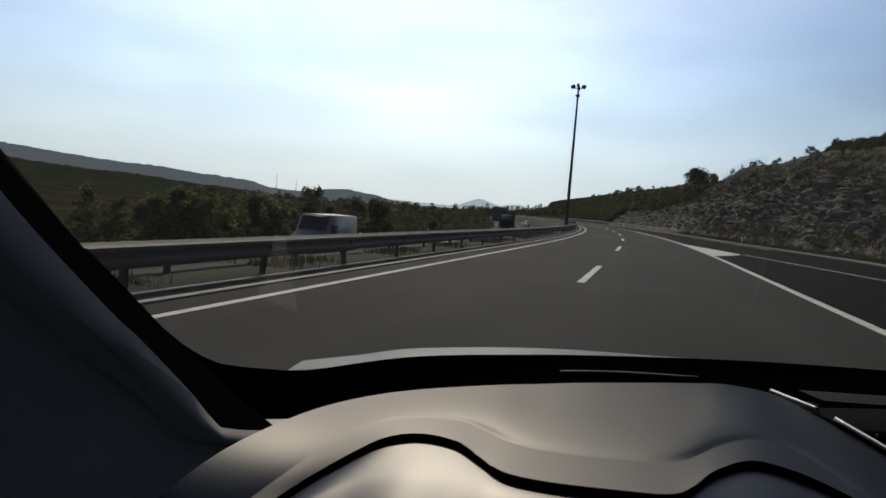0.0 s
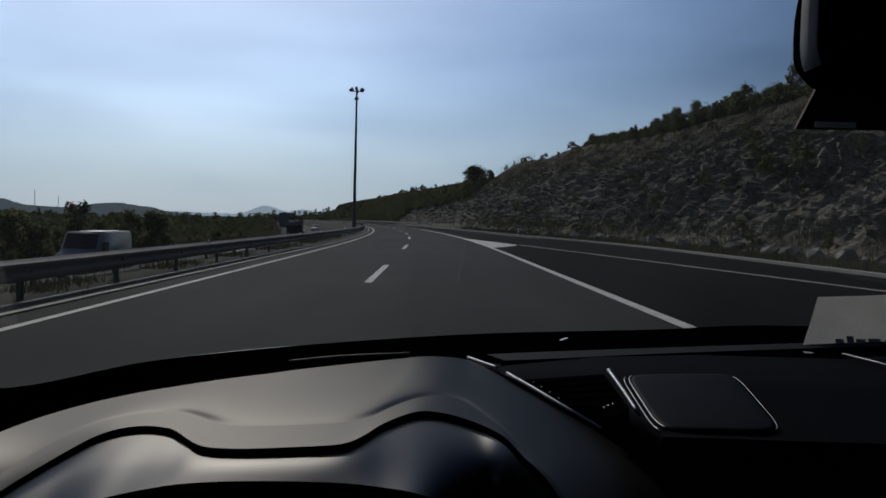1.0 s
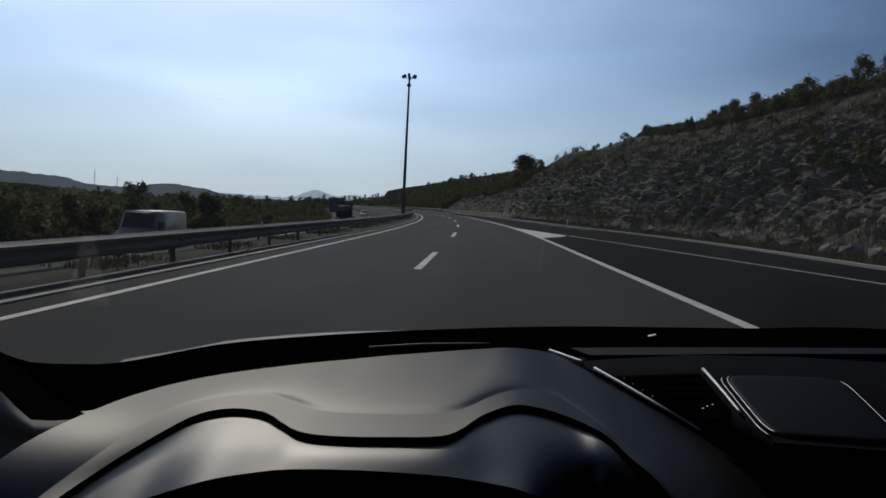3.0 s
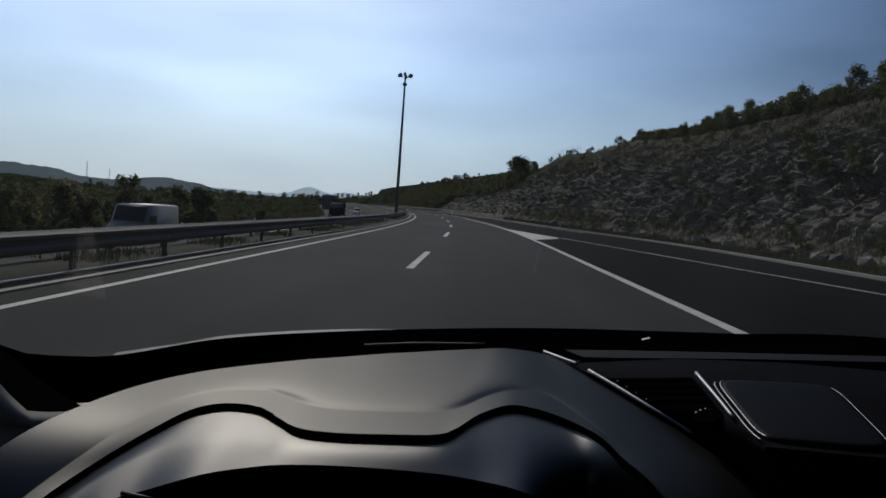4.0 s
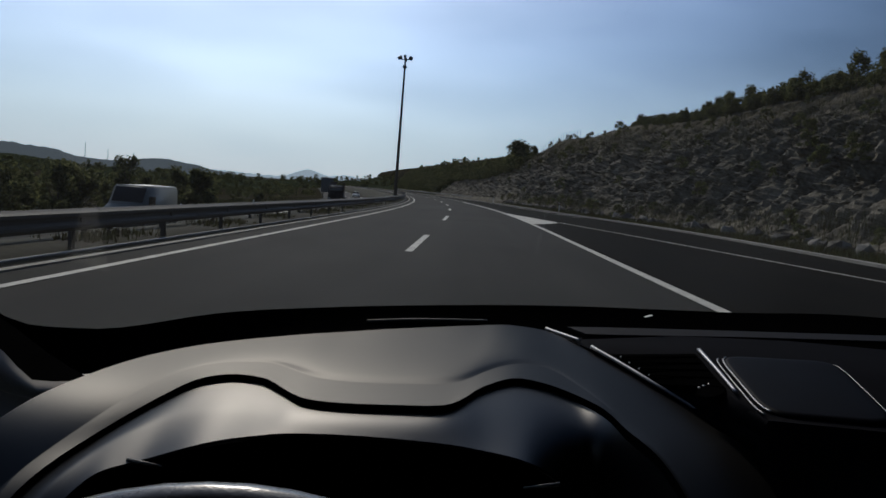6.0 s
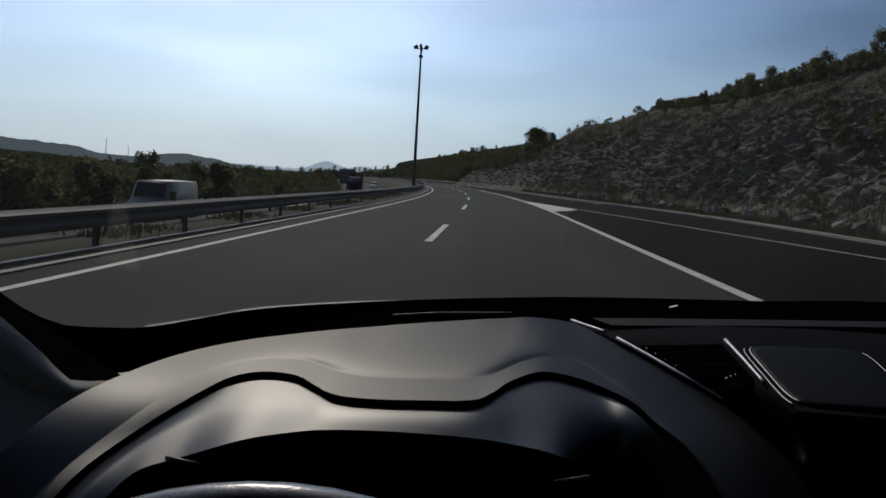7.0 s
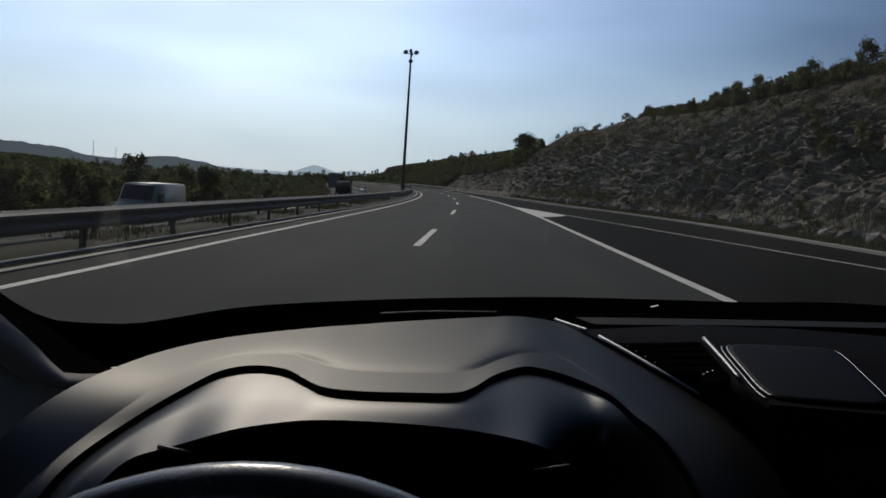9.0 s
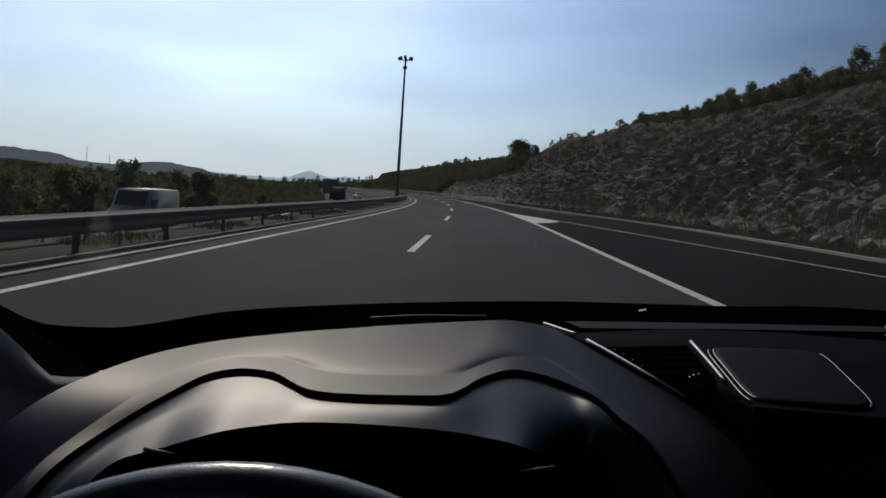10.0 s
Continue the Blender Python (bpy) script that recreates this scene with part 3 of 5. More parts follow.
OUTER = [(-0.40, 0.50, 0.95), (-0.383, 0.57, 1.005), (-0.376, 0.66, 1.025), (-0.381, 0.77, 1.02), (-0.366, 0.87, 1.02), (-0.32, 0.965, 1.021), (-0.252, 1.02, 1.025), (-0.20, 1.05, 1.029), (-0.16, 1.07, 1.031), (-0.115, 1.09, 1.035), (-0.05, 1.11, 1.040), (0.0, 1.12, 1.045), (0.035, 1.125, 1.048), (0.065, 1.13, 1.051), (0.10, 1.13, 1.050), (0.128, 1.13, 1.047), (0.150, 1.065, 1.049), (0.18, 0.99, 1.044), (0.229, 0.896, 1.032), (0.281, 0.843, 1.012), (0.318, 0.803, 0.997), (0.36, 0.76, 0.96)]
LOWER = [(-0.31, 0.54, 0.945), (-0.302, 0.575, 0.968), (-0.288, 0.605, 0.986), (-0.269, 0.62, 0.991), (-0.252, 0.628, 0.995), (-0.22, 0.632, 1.0065), (-0.195, 0.64, 1.0125), (-0.165, 0.64, 1.019), (-0.14, 0.64, 1.0235), (-0.1, 0.64, 1.0265), (-0.055, 0.64, 1.0277), (-0.015, 0.64, 1.0275), (0.01, 0.64, 1.0265), (0.033, 0.64, 1.024), (0.0527, 0.637, 1.0226), (0.0695, 0.636, 1.0189), (0.0876, 0.66, 1.0046), (0.1091, 0.7, 0.9797), (0.1318, 0.735, 0.9547), (0.1542, 0.755, 0.9289), (0.1799, 0.684, 0.8959), (0.198, 0.624, 0.854)]


def along(points, each=5):
    """Points on a smooth curve, the same number between any two given ones."""
    p = [Vector(q) for q in points]
    p = [2 * p[0] - p[1]] + p + [2 * p[-1] - p[-2]]
    out = []
    for i in range(1, len(p) - 2):
        a, b, c, d = p[i - 1:i + 3]
        for k in range(each):
            u = k / each
            out.append(0.5 * (2 * b + (c - a) * u + (2 * a - 5 * b + 4 * c - d) * u * u + (3 * b - a - 3 * c + d) * u ** 3))
    return out + [p[-2]]


def eased(curve, rounds):
    """The curve with its waves smoothed out."""
    c = [p.copy() for p in curve]
    for _ in range(rounds):
        c = [c[0]] + [(a + b * 2 + d) / 4 for a, b, d in zip(c, c[1:], c[2:])] + [c[-1]]
    return c


def build_brow():
    g, o, lw = along(GROOVE), eased(along(OUTER), 6), eased(along(LOWER), 4)
    soft = eased(g, 14)
    crease_line = []
    for p, q, e in zip(g, o, soft):
        w = q - p
        w.z *= 0.3
        crease_line.append(p.lerp(e, 0.7) + w * min(0.3, 0.082 / max(0.05, w.length)) * (1 - 0.85 * smooth(0.09, 0.165, p.x)))
    rows = [g] + [[p.lerp(q, u) for p, q in zip(g, crease_line)] for u in (0.06, 0.35, 0.7, 0.94)]
    for u in (0.0, 0.02, 0.07, 0.15, 0.25, 0.36, 0.48, 0.6, 0.72, 0.84, 0.93, 1.0):
        rows.append([p.lerp(q, u) + Vector((0, 0, 0.0052 * math.sin(math.pi * u ** 0.55) * min(1.0, (q - p).length / 0.25) * (1 - 0.85 * smooth(0.06, 0.14, p.x)) * smooth(-0.34, -0.2, p.x))) for p, q in zip(crease_line, o)])
    part("instrument_hood", sheet(rows, 0.006, down=(0, 0.3, -1)), M_DASH, car, "moulded grey plastic hood over the instruments")
    inner_top = [p + Vector((0, 0.0, -0.0065)) for p in g]
    visor = []
    for i in range(16):
        u = i / 15
        k = math.sin(math.pi * u)
        row = []
        for p, q in zip(lw, inner_top):
            fold_left = (1 - smooth(-0.29, -0.14, p.x)) * smooth(-0.33, -0.29, p.x)
            fold = min(u / 0.42, (1 - u) / 0.58)
            row.append(p.lerp(q, u) + Vector((0, 0, 0.003 * k * (1 - 1.6 * smooth(0.05, 0.11, p.x)) + 0.005 * fold_left * fold)))
        visor.append(row)
    part("instrument_visor", sheet(visor, 0.003, down=(0, 0.5, -1)), M_VISOR, car, "satin grey visor inside the instrument hood")
    back = [p + Vector((0, 0.09, -0.03)) for p in lw]
    low = [Vector((p.x, 0.80, 0.80)) for p in lw]
    # the recess is painted black to stand for its lack of light
    part("instrument_recess", sheet([[p + Vector((0, 0.006, -0.006)) for p in lw], back, low], 0.004), M_BLACK, car, "unlit black instrument recess")
    # flat black band over the lip's rim: the gap's shade as colour
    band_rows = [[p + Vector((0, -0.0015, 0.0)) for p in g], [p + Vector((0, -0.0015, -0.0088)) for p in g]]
    part("groove", sheet(band_rows, 0.003, down=(0, 1, 0)), M_BLACK, car, "black strip painted as the shadow gap under the hood's lip")
    for a, b in (((-0.268, 0.626, 0.993), (-0.236, 0.622, 0.992)), ((0.094, 0.624, 1.0075), (0.064, 0.622, 1.0025))):
        part("lens_tab", tube([a, Vector(a).lerp(Vector(b), 0.5), b], 0.0022, 8, taper=0.35), M_RIM, car)


build_brow()


def build_dash_top():
    # the flat top to the right of the hood, and the black cowl under the windscreen
    crease = [(0.115, 1.15, 1.044), (0.150, 1.065, 1.046), (0.18, 0.99, 1.041), (0.229, 0.896, 1.029), (0.281, 0.843, 1.009), (0.318, 0.803, 0.993), (0.362, 0.758, 0.955), (0.39, 0.73, 0.87), (0.40, 0.72, 0.70)]
    side = [(0.28, 1.155, 1.052), (0.295, 1.06, 1.062), (0.296, 0.956, 1.064), (0.295, 0.875, 1.056), (0.294, 0.81, 1.047), (0.312, 0.755, 1.041), (0.345, 0.69, 1.012), (0.38, 0.65, 0.88), (0.40, 0.64, 0.70)]
    tray = [(0.45, 1.158, 1.058), (0.44, 1.06, 1.068), (0.432, 0.94, 1.072), (0.425, 0.86, 1.070), (0.418, 0.78, 1.062), (0.42, 0.71, 1.053), (0.43, 0.65, 1.020), (0.44, 0.62, 0.88), (0.44, 0.61, 0.70)]
    wide = [(0.80, 1.14, 1.072), (0.80, 1.05, 1.074), (0.80, 0.94, 1.074), (0.80, 0.86, 1.071), (0.80, 0.77, 1.064), (0.80, 0.69, 1.050), (0.80, 0.63, 1.010), (0.80, 0.61, 0.88), (0.80, 0.60, 0.70)]
    rim = [(1.30, y - 0.05, z - 0.005) for _, y, z in wide]
    side, tray = ([(x, y, z - 0.022) for x, y, z in c] for c in (side, tray))
    rows = [along(c, 4) for c in (crease, side, tray, wide, rim)]
    part("dash_top", sheet(rows, 0.004, down=(0, 0.2, -1)), M_DASH_DARK, car, "matt black dashboard top")
    cowl = spline([(-0.68, 0.86, 1.165), (-0.63, 0.889, 1.107), (-0.587, 0.91, 1.061), (-0.543, 0.931, 1.034), (-0.501, 0.954, 1.028), (-0.441, 0.983, 1.028), (-0.335, 1.08, 1.042), (-0.186, 1.16, 1.051), (-0.014, 1.20, 1.063), (0.165, 1.22, 1.074), (0.438, 1.24, 1.084), (0.666, 1.22, 1.098), (1.25, 1.12, 1.10)], 80)
    under = spline([(-0.69, 0.80, 1.10), (-0.63, 0.82, 1.04), (-0.60, 0.84, 0.97), (-0.56, 0.86, 0.94), (-0.52, 0.89, 0.95), (-0.45, 0.94, 0.975), (-0.335, 1.02, 1.0), (-0.186, 1.09, 1.02), (-0.014, 1.125, 1.035), (0.165, 1.14, 1.04), (0.438, 1.15, 1.05), (0.666, 1.13, 1.06), (1.25, 1.04, 1.055)], 80)
    part("windscreen_cowl", sheet(blend(under, cowl, 6, (0, 0, -0.004)), 0.004), M_BLACK, car, "black demister trim at the windscreen's foot")
    left = spline([(-0.72, 0.4, 0.86), (-0.68, 0.8, 0.86), (-0.62, 0.94, 0.865)], 16)
    left2 = spline([(-0.45, 0.4, 0.80), (-0.47, 0.74, 0.86), (-0.50, 0.95, 0.88)], 16)
    part("dash_end", sheet([left2, left], 0.005), M_DASH_DARK, car)


build_dash_top()


def build_pillar():
    edge = spline([(-0.62, 0.40, 1.58), (-0.74, 0.66, 1.38), (-0.751, 0.799, 1.273), (-0.681, 0.858, 1.164), (-0.63, 0.889, 1.106), (-0.587, 0.91, 1.06), (-0.55, 0.925, 1.03)], 40)
    outer = spline([(-0.62, 0.38, 1.55), (-0.63, 0.56, 1.36), (-0.60, 0.64, 1.24), (-0.531, 0.71, 1.128), (-0.505, 0.724, 1.101), (-0.456, 0.744, 1.049), (-0.439, 0.748, 1.029), (-0.424, 0.754, 1.015), (-0.38, 0.79, 1.010)], 40)
    lower = spline([(-0.64, 0.34, 1.50), (-0.65, 0.54, 1.28), (-0.60, 0.62, 1.16), (-0.525, 0.703, 1.069), (-0.499, 0.716, 1.049), (-0.47, 0.728, 1.021), (-0.445, 0.738, 1.006), (-0.417, 0.752, 0.998), (-0.37, 0.79, 1.0)], 40)
    back = spline([(-0.70, 0.20, 1.46), (-0.72, 0.30, 1.18), (-0.72, 0.34, 1.04), (-0.70, 0.42, 0.95), (-0.66, 0.48, 0.90), (-0.60, 0.54, 0.86), (-0.52, 0.62, 0.85), (-0.46, 0.68, 0.88)], 40)
    part("pillar_seal", sheet(blend(outer, edge, 5, (0, 0, -0.004)), 0.004), M_BLACK, car, "black band beside the windscreen")
    full = blend(lower, outer, 7, (0.008, -0.010, 0))
    part("pillar_trim", sheet(full, 0.004), M_PILLAR, car)
    foot = []
    for i in range(7):
        row = []
        for k in range(27, 40):
            w = smooth(26, 35, k)
            u = 0.5 + (i / 6 - 0.5) * w
            j = min(5, int(u * 6))
            row.append(full[j][k].lerp(full[j + 1][k], u * 6 - j) + Vector((0.002, -0.002, 0.001)))
        foot.append(row)
    part("pillar_foot", sheet(foot, 0.0015), M_TRIM, car, "curved grey cloth trim at the pillar's foot")
    part("a_pillar", sheet(blend(back, lower, 8, (0.012, -0.008, 0.004)), 0.006), M_PILLAR, car, "dark padded windscreen pillar trim")
    shelf = spline([(-0.60, 0.80, 0.985), (-0.50, 0.84, 0.99), (-0.40, 0.90, 0.992)], 14)
    part("demister_shelf", sheet([spline([(-0.50, 0.75, 1.01), (-0.44, 0.775, 1.0), (-0.38, 0.82, 1.0)], 14), shelf], 0.004), M_PILLAR, car)


build_pillar()


def build_strips():
    def strip(pts, r, name="chrome_strip", label="satin chrome strip"):
        part(name, tube(spline(pts, 14), r, 8, taper=0.7), M_CHROME, car, label)
    strip([(0.128, 1.141, 1.048), (0.145, 1.09, 1.051), (0.163, 1.038, 1.054)], 0.0028)
    strip([(0.174, 1.007, 1.052), (0.202, 0.948, 1.0455), (0.229, 0.896, 1.0375), (0.258, 0.866, 1.026), (0.281, 0.843, 1.016)], 0.0026)
    part("crease_bead", tube(spline([(0.278, 0.845, 1.016), (0.300, 0.822, 1.006), (0.318, 0.803, 0.998), (0.334, 0.786, 0.985)], 10), 0.0016, 6), M_DASH, car)
    strip([(0.298, 0.958, 1.069), (0.296, 0.88, 1.0625), (0.294, 0.806, 1.055)], 0.0026)
    # the panel that holds the vent and the lid
    left = along([(0.150, 1.06, 1.049), (0.176, 1.0, 1.0485), (0.202, 0.948, 1.0425), (0.229, 0.896, 1.0345), (0.258, 0.866, 1.023), (0.281, 0.843, 1.013), (0.318, 0.803, 0.995)], 6)
    mid = along([(0.30, 1.06, 1.0675), (0.299, 0.98, 1.0675), (0.298, 0.93, 1.0645), (0.296, 0.88, 1.0595), (0.295, 0.83, 1.0535), (0.298, 0.78, 1.0505), (0.302, 0.732, 1.0485)], 6)
    right = along([(0.44, 1.05, 1.0755), (0.438, 0.97, 1.0765), (0.435, 0.92, 1.077), (0.43, 0.86, 1.0755), (0.425, 0.80, 1.068), (0.42, 0.75, 1.0615), (0.416, 0.70, 1.0555)], 6)
    end = [Vector((1.28, p.y - 0.03, p.z + 0.001)) for p in right]
    part("centre_panel", sheet(blend(left, mid, 8) + blend(mid, right, 4)[1:] + blend(right, end, 3)[1:], 0.003, down=(0, 0.2, -1)), M_DASH_DARK, car, "matt black panel round the vent and the lid")
    lip = [left[-1], mid[-1], right[-1], end[-1]]
    part("panel_front", sheet([lip, [p + Vector((0.03, -0.03, -0.16)) for p in lip]], 0.004), M_DASH_DARK, car)

    def on_panel(i, j, u, up=0.0):
        return left[int(i * 6)].lerp(mid[int(j * 6)], u) + Vector((0, 0, up))
    # the vent mouth, its shaded depth painted as a black sheet, slats across it
    top, low = (1.34, 1.67), (3.0, 4.0)
    mouth = [[on_panel(top[0] + (low[0] - top[0]) * v, top[1] + (low[1] - top[1]) * v, u, 0.0012) for u in (0.05, 0.3, 0.6, 0.93)] for v in (0.0, 0.34, 0.67, 1.0)]
    part("vent", sheet(mouth, 0.001, down=(0, 0, -1)), M_BLACK, car, "air vent opening, its shaded depth painted black")
    for k in range(4):
        v = 0.2 + 0.2 * k
        p = on_panel(top[0] + (low[0] - top[0]) * v, top[1] + (low[1] - top[1]) * v, 0.1, 0.004)
        q = on_panel(top[0] + (low[0] - top[0]) * v, top[1] + (low[1] - top[1]) * v, 0.9, 0.002)
        slat = part("vent_slat", tube([p, p.lerp(q, 0.5), q], 0.001, 6), M_BLACK, car)
        # chrome chips stand in for the lit ends of the black slats
        part("slat_tip", block((0.0022, 0.0022, 0.0022), p, 0.0008), M_CHROME, slat)
    lay = Matrix.Translation(on_panel(3.5, 4.34, 0.66, 0.002)) @ Matrix.Rotation(radians(-20), 4, "Y") @ Matrix.Rotation(radians(8), 4, "X")
    bm = bmesh.new()
    bmesh.ops.create_cone(bm, cap_ends=True, segments=28, radius1=0.0165, radius2=0.015, depth=0.003)
    bmesh.ops.transform(bm, matrix=lay, verts=bm.verts)
    wheel = part("vent_wheel", bm, M_BLACK, car, "ridged thumbwheel of the air vent", smooth=False)
    for k in range(2, 7):
        bm = block((0.0028, 0.002, 0.0035), (0.0165, 0, 0.0005), 0.0006)
        bmesh.ops.transform(bm, matrix=lay @ Matrix.Rotation(2 * math.pi * k / 18, 4, "Z"), verts=bm.verts)
        part("ridge", bm, M_CHROME, wheel)
    # the lid: a rectangle with rounded corners, a little domed
    p00, p10, p01, p11 = Vector((0.313, 0.930, 1.070)), Vector((0.430, 0.889, 1.082)), Vector((0.302, 0.742, 1.053)), Vector((0.41, 0.712, 1.061))

    def on_lid(x, y, z=0.0):
        u, w = (x + 1) / 2, (1 - y) / 2
        return p00.lerp(p10, u).lerp(p01.lerp(p11, u), w) + Vector((0, 0, z))

    def outline(k, a):
        c, d = math.cos(a), math.sin(a)
        return k * math.copysign(abs(c) ** 0.3, c), k * math.copysign(abs(d) ** 0.3, d)
    n = 64
    rows = [[on_lid(*outline(k, 2 * math.pi * j / n), h) for j in range(n + 1)] for k, h in ((0.002, 0.001), (0.4, 0.001), (0.75, 0.0008), (0.93, 0.0004), (0.985, 0.0), (1.0, -0.002))]
    part("tray_lid", sheet(rows, 0.002, down=(0, 0, -1)), M_LID, car, "smooth dark lid with rounded corners in the dashboard top")
    part("lid_trim", tube([on_lid(*outline(1.02, radians(a)), -0.001) for a in range(128, 232, 4)], 0.0009, 6), M_CHROME, car)
    part("lid_trim", tube([on_lid(*outline(1.10, radians(a)), -0.003) for a in range(140, 222, 4)], 0.0008, 6), M_CHROME, car)
    part("lid_trim", tube([on_lid(*outline(1.02, radians(a)), -0.001) for a in range(-50, 42, 4)], 0.0005, 6), M_CHROME, car)
    part("glovebox_strip", tube([(0.648, 1.052, 1.0815), (0.66, 0.99, 1.0815), (0.665, 0.93, 1.081)], 0.0014, 6), M_CHROME, car)
    ledge_top, ledge_low = spline([(0.155, 1.118, 1.0578), (0.2409, 1.118, 1.0636), (0.4032, 1.118, 1.0732), (0.6183, 1.118, 1.0852), (1.15, 1.118, 1.1149)], 24), spline([(0.178, 1.085, 1.0552), (0.2349, 1.085, 1.0587), (0.3923, 1.085, 1.0697), (0.6011, 1.085, 1.0822), (1.15, 1.085, 1.1151)], 24)
    part("demister_ledge", sheet([ledge_low, ledge_top], 0.002, down=(0, 0.2, -1)), M_LEDGE, car, "dark grey ledge before the windscreen")
    slot_low = spline([(0.1659, 1.068, 1.0463), (0.2323, 1.068, 1.0507), (0.3874, 1.068, 1.0608), (0.593, 1.068, 1.0731), (1.15, 1.068, 1.1064)], 24)
    # black strip in place of the shade inside the slot
    part("demister_slot", sheet([slot_low, [p + Vector((0, 0.0015, -0.0015)) for p in ledge_low]], 0.002, down=(0, 0.2, -1)), M_BLACK, car, "narrow demister slot, its shade painted black")
    part("demister_seam", tube(spline([(0.1702, 1.058, 1.0448), (0.2305, 1.058, 1.0487), (0.3842, 1.058, 1.0587), (0.5878, 1.058, 1.0717), (1.15, 1.058, 1.1076)], 24), 0.0013, 6), M_LEDGE, car)


build_strips()


def build_wheel():
    R, r = 0.25, 0.018
    c = pose(-0.103, 0.306, 0.825, 68, 0, 0)
    bm = bmesh.new()
    n, m = 72, 12
    ring = []
    for i in range(n):
        a = 2 * math.pi * i / n
        ring.append([bm.verts.new(((R + r * math.cos(b)) * math.cos(a), (R + r * math.cos(b)) * math.sin(a), r * 0.85 * math.sin(b))) for b in (2 * math.pi * k / m for k in range(m))])
    for i in range(n):
        for k in range(m):
            bm.faces.new((ring[i][k], ring[(i + 1) % n][k], ring[(i + 1) % n][(k + 1) % m], ring[i][(k + 1) % m]))
    bmesh.ops.recalc_face_normals(bm, faces=bm.faces)
    bmesh.ops.transform(bm, matrix=c, verts=bm.verts)
    w = part("steering_wheel", bm, M_LEATHER, car, "black leather steering wheel with a worn sheen")
    hub = block((0.17, 0.13, 0.05), (0, -0.01, -0.03), 0.02)
    bmesh.ops.transform(hub, matrix=c, verts=hub.verts)
    part("hub", hub, M_DASH_DARK, w)
    for a in (-10, 190, 270):
        s = block((0.14, 0.04, 0.018), (0.135, 0, -0.015), 0.006)
        bmesh.ops.transform(s, matrix=c @ Matrix.Rotation(radians(a), 4, "Z"), verts=s.verts)
        part("spoke", s, M_DASH_DARK, w)


build_wheel()


def build_glass():
    m = bpy.data.materials.new("windscreen_glass")
    m.use_nodes = True
    t = m.node_tree
    t.nodes.clear()
    out, mix = t.nodes.new("ShaderNodeOutputMaterial"), t.nodes.new("ShaderNodeMixShader")
    tr, gl = t.nodes.new("ShaderNodeBsdfTransparent"), t.nodes.new("ShaderNodeBsdfGlossy")
    tr.inputs[0].default_value = (0.97, 0.98, 0.975, 1)
    gl.inputs["Roughness"].default_value = 0.0
    mix.inputs[0].default_value = 0.035
    t.links.new(tr.outputs[0], mix.inputs[1])
    t.links.new(gl.outputs[0], mix.inputs[2])
    # a thin film of road dust on the glass, which catches the sun
    dust, film_mix = t.nodes.new("ShaderNodeBsdfTranslucent"), t.nodes.new("ShaderNodeMixShader")
    dust.inputs[0].default_value = (0.85, 0.86, 0.88, 1)
    grime = t.nodes.new("ShaderNodeTexNoise")
    grime.inputs["Scale"].default_value, grime.inputs["Detail"].default_value = 3.5, 5
    place_on = t.nodes.new("ShaderNodeNewGeometry")
    t.links.new(place_on.outputs["Position"], grime.inputs["Vector"])
    amount = t.nodes.new("ShaderNodeMapRange")
    amount.inputs[1].default_value, amount.inputs[2].default_value, amount.inputs[3].default_value, amount.inputs[4].default_value = 0.3, 0.7, 0.0015, 0.005
    t.links.new(grime.outputs["Fac"], amount.inputs[0])
    t.links.new(amount.outputs[0], film_mix.inputs[0])
    t.links.new(mix.outputs[0], film_mix.inputs[1])
    t.links.new(dust.outputs[0], film_mix.inputs[2])
    t.links.new(film_mix.outputs[0], out.inputs[0])
    low = spline([(-0.80, 0.80, 1.20), (-0.68, 0.88, 1.12), (-0.56, 0.95, 1.02), (-0.441, 1.0, 1.01), (-0.335, 1.10, 1.02), (-0.186, 1.18, 1.035), (-0.014, 1.22, 1.045), (0.165, 1.24, 1.055), (0.438, 1.26, 1.065), (0.666, 1.24, 1.08), (1.25, 1.14, 1.08)], 40)
    top = spline([(-0.90, 0.42, 1.56), (-0.63, 0.42, 1.60), (-0.5, 0.45, 1.61), (-0.2, 0.5, 1.64), (0.35, 0.52, 1.66), (0.9, 0.48, 1.64), (1.3, 0.40, 1.58)], 40)
    g = part("windscreen", sheet(blend(low, top, 10, (0, 0.05, 0.02)), 0.004), m, car, "clear laminated windscreen")
    g.visible_shadow = False
    sill = [(-0.79, y, 0.88) for y in (0.85, 0.3, -0.4, -1.1, -1.6)]
    head = [(-0.70, y, z) for y, z in ((0.62, 1.15), (0.3, 1.44), (-0.4, 1.52), (-1.1, 1.5), (-1.5, 1.42))]
    w = part("side_window", sheet(blend(spline(sill, 16), spline(head, 16), 5, (-0.02, 0, 0)), 0.004), m, car, "clear side window")
    w.visible_shadow = False


build_glass()


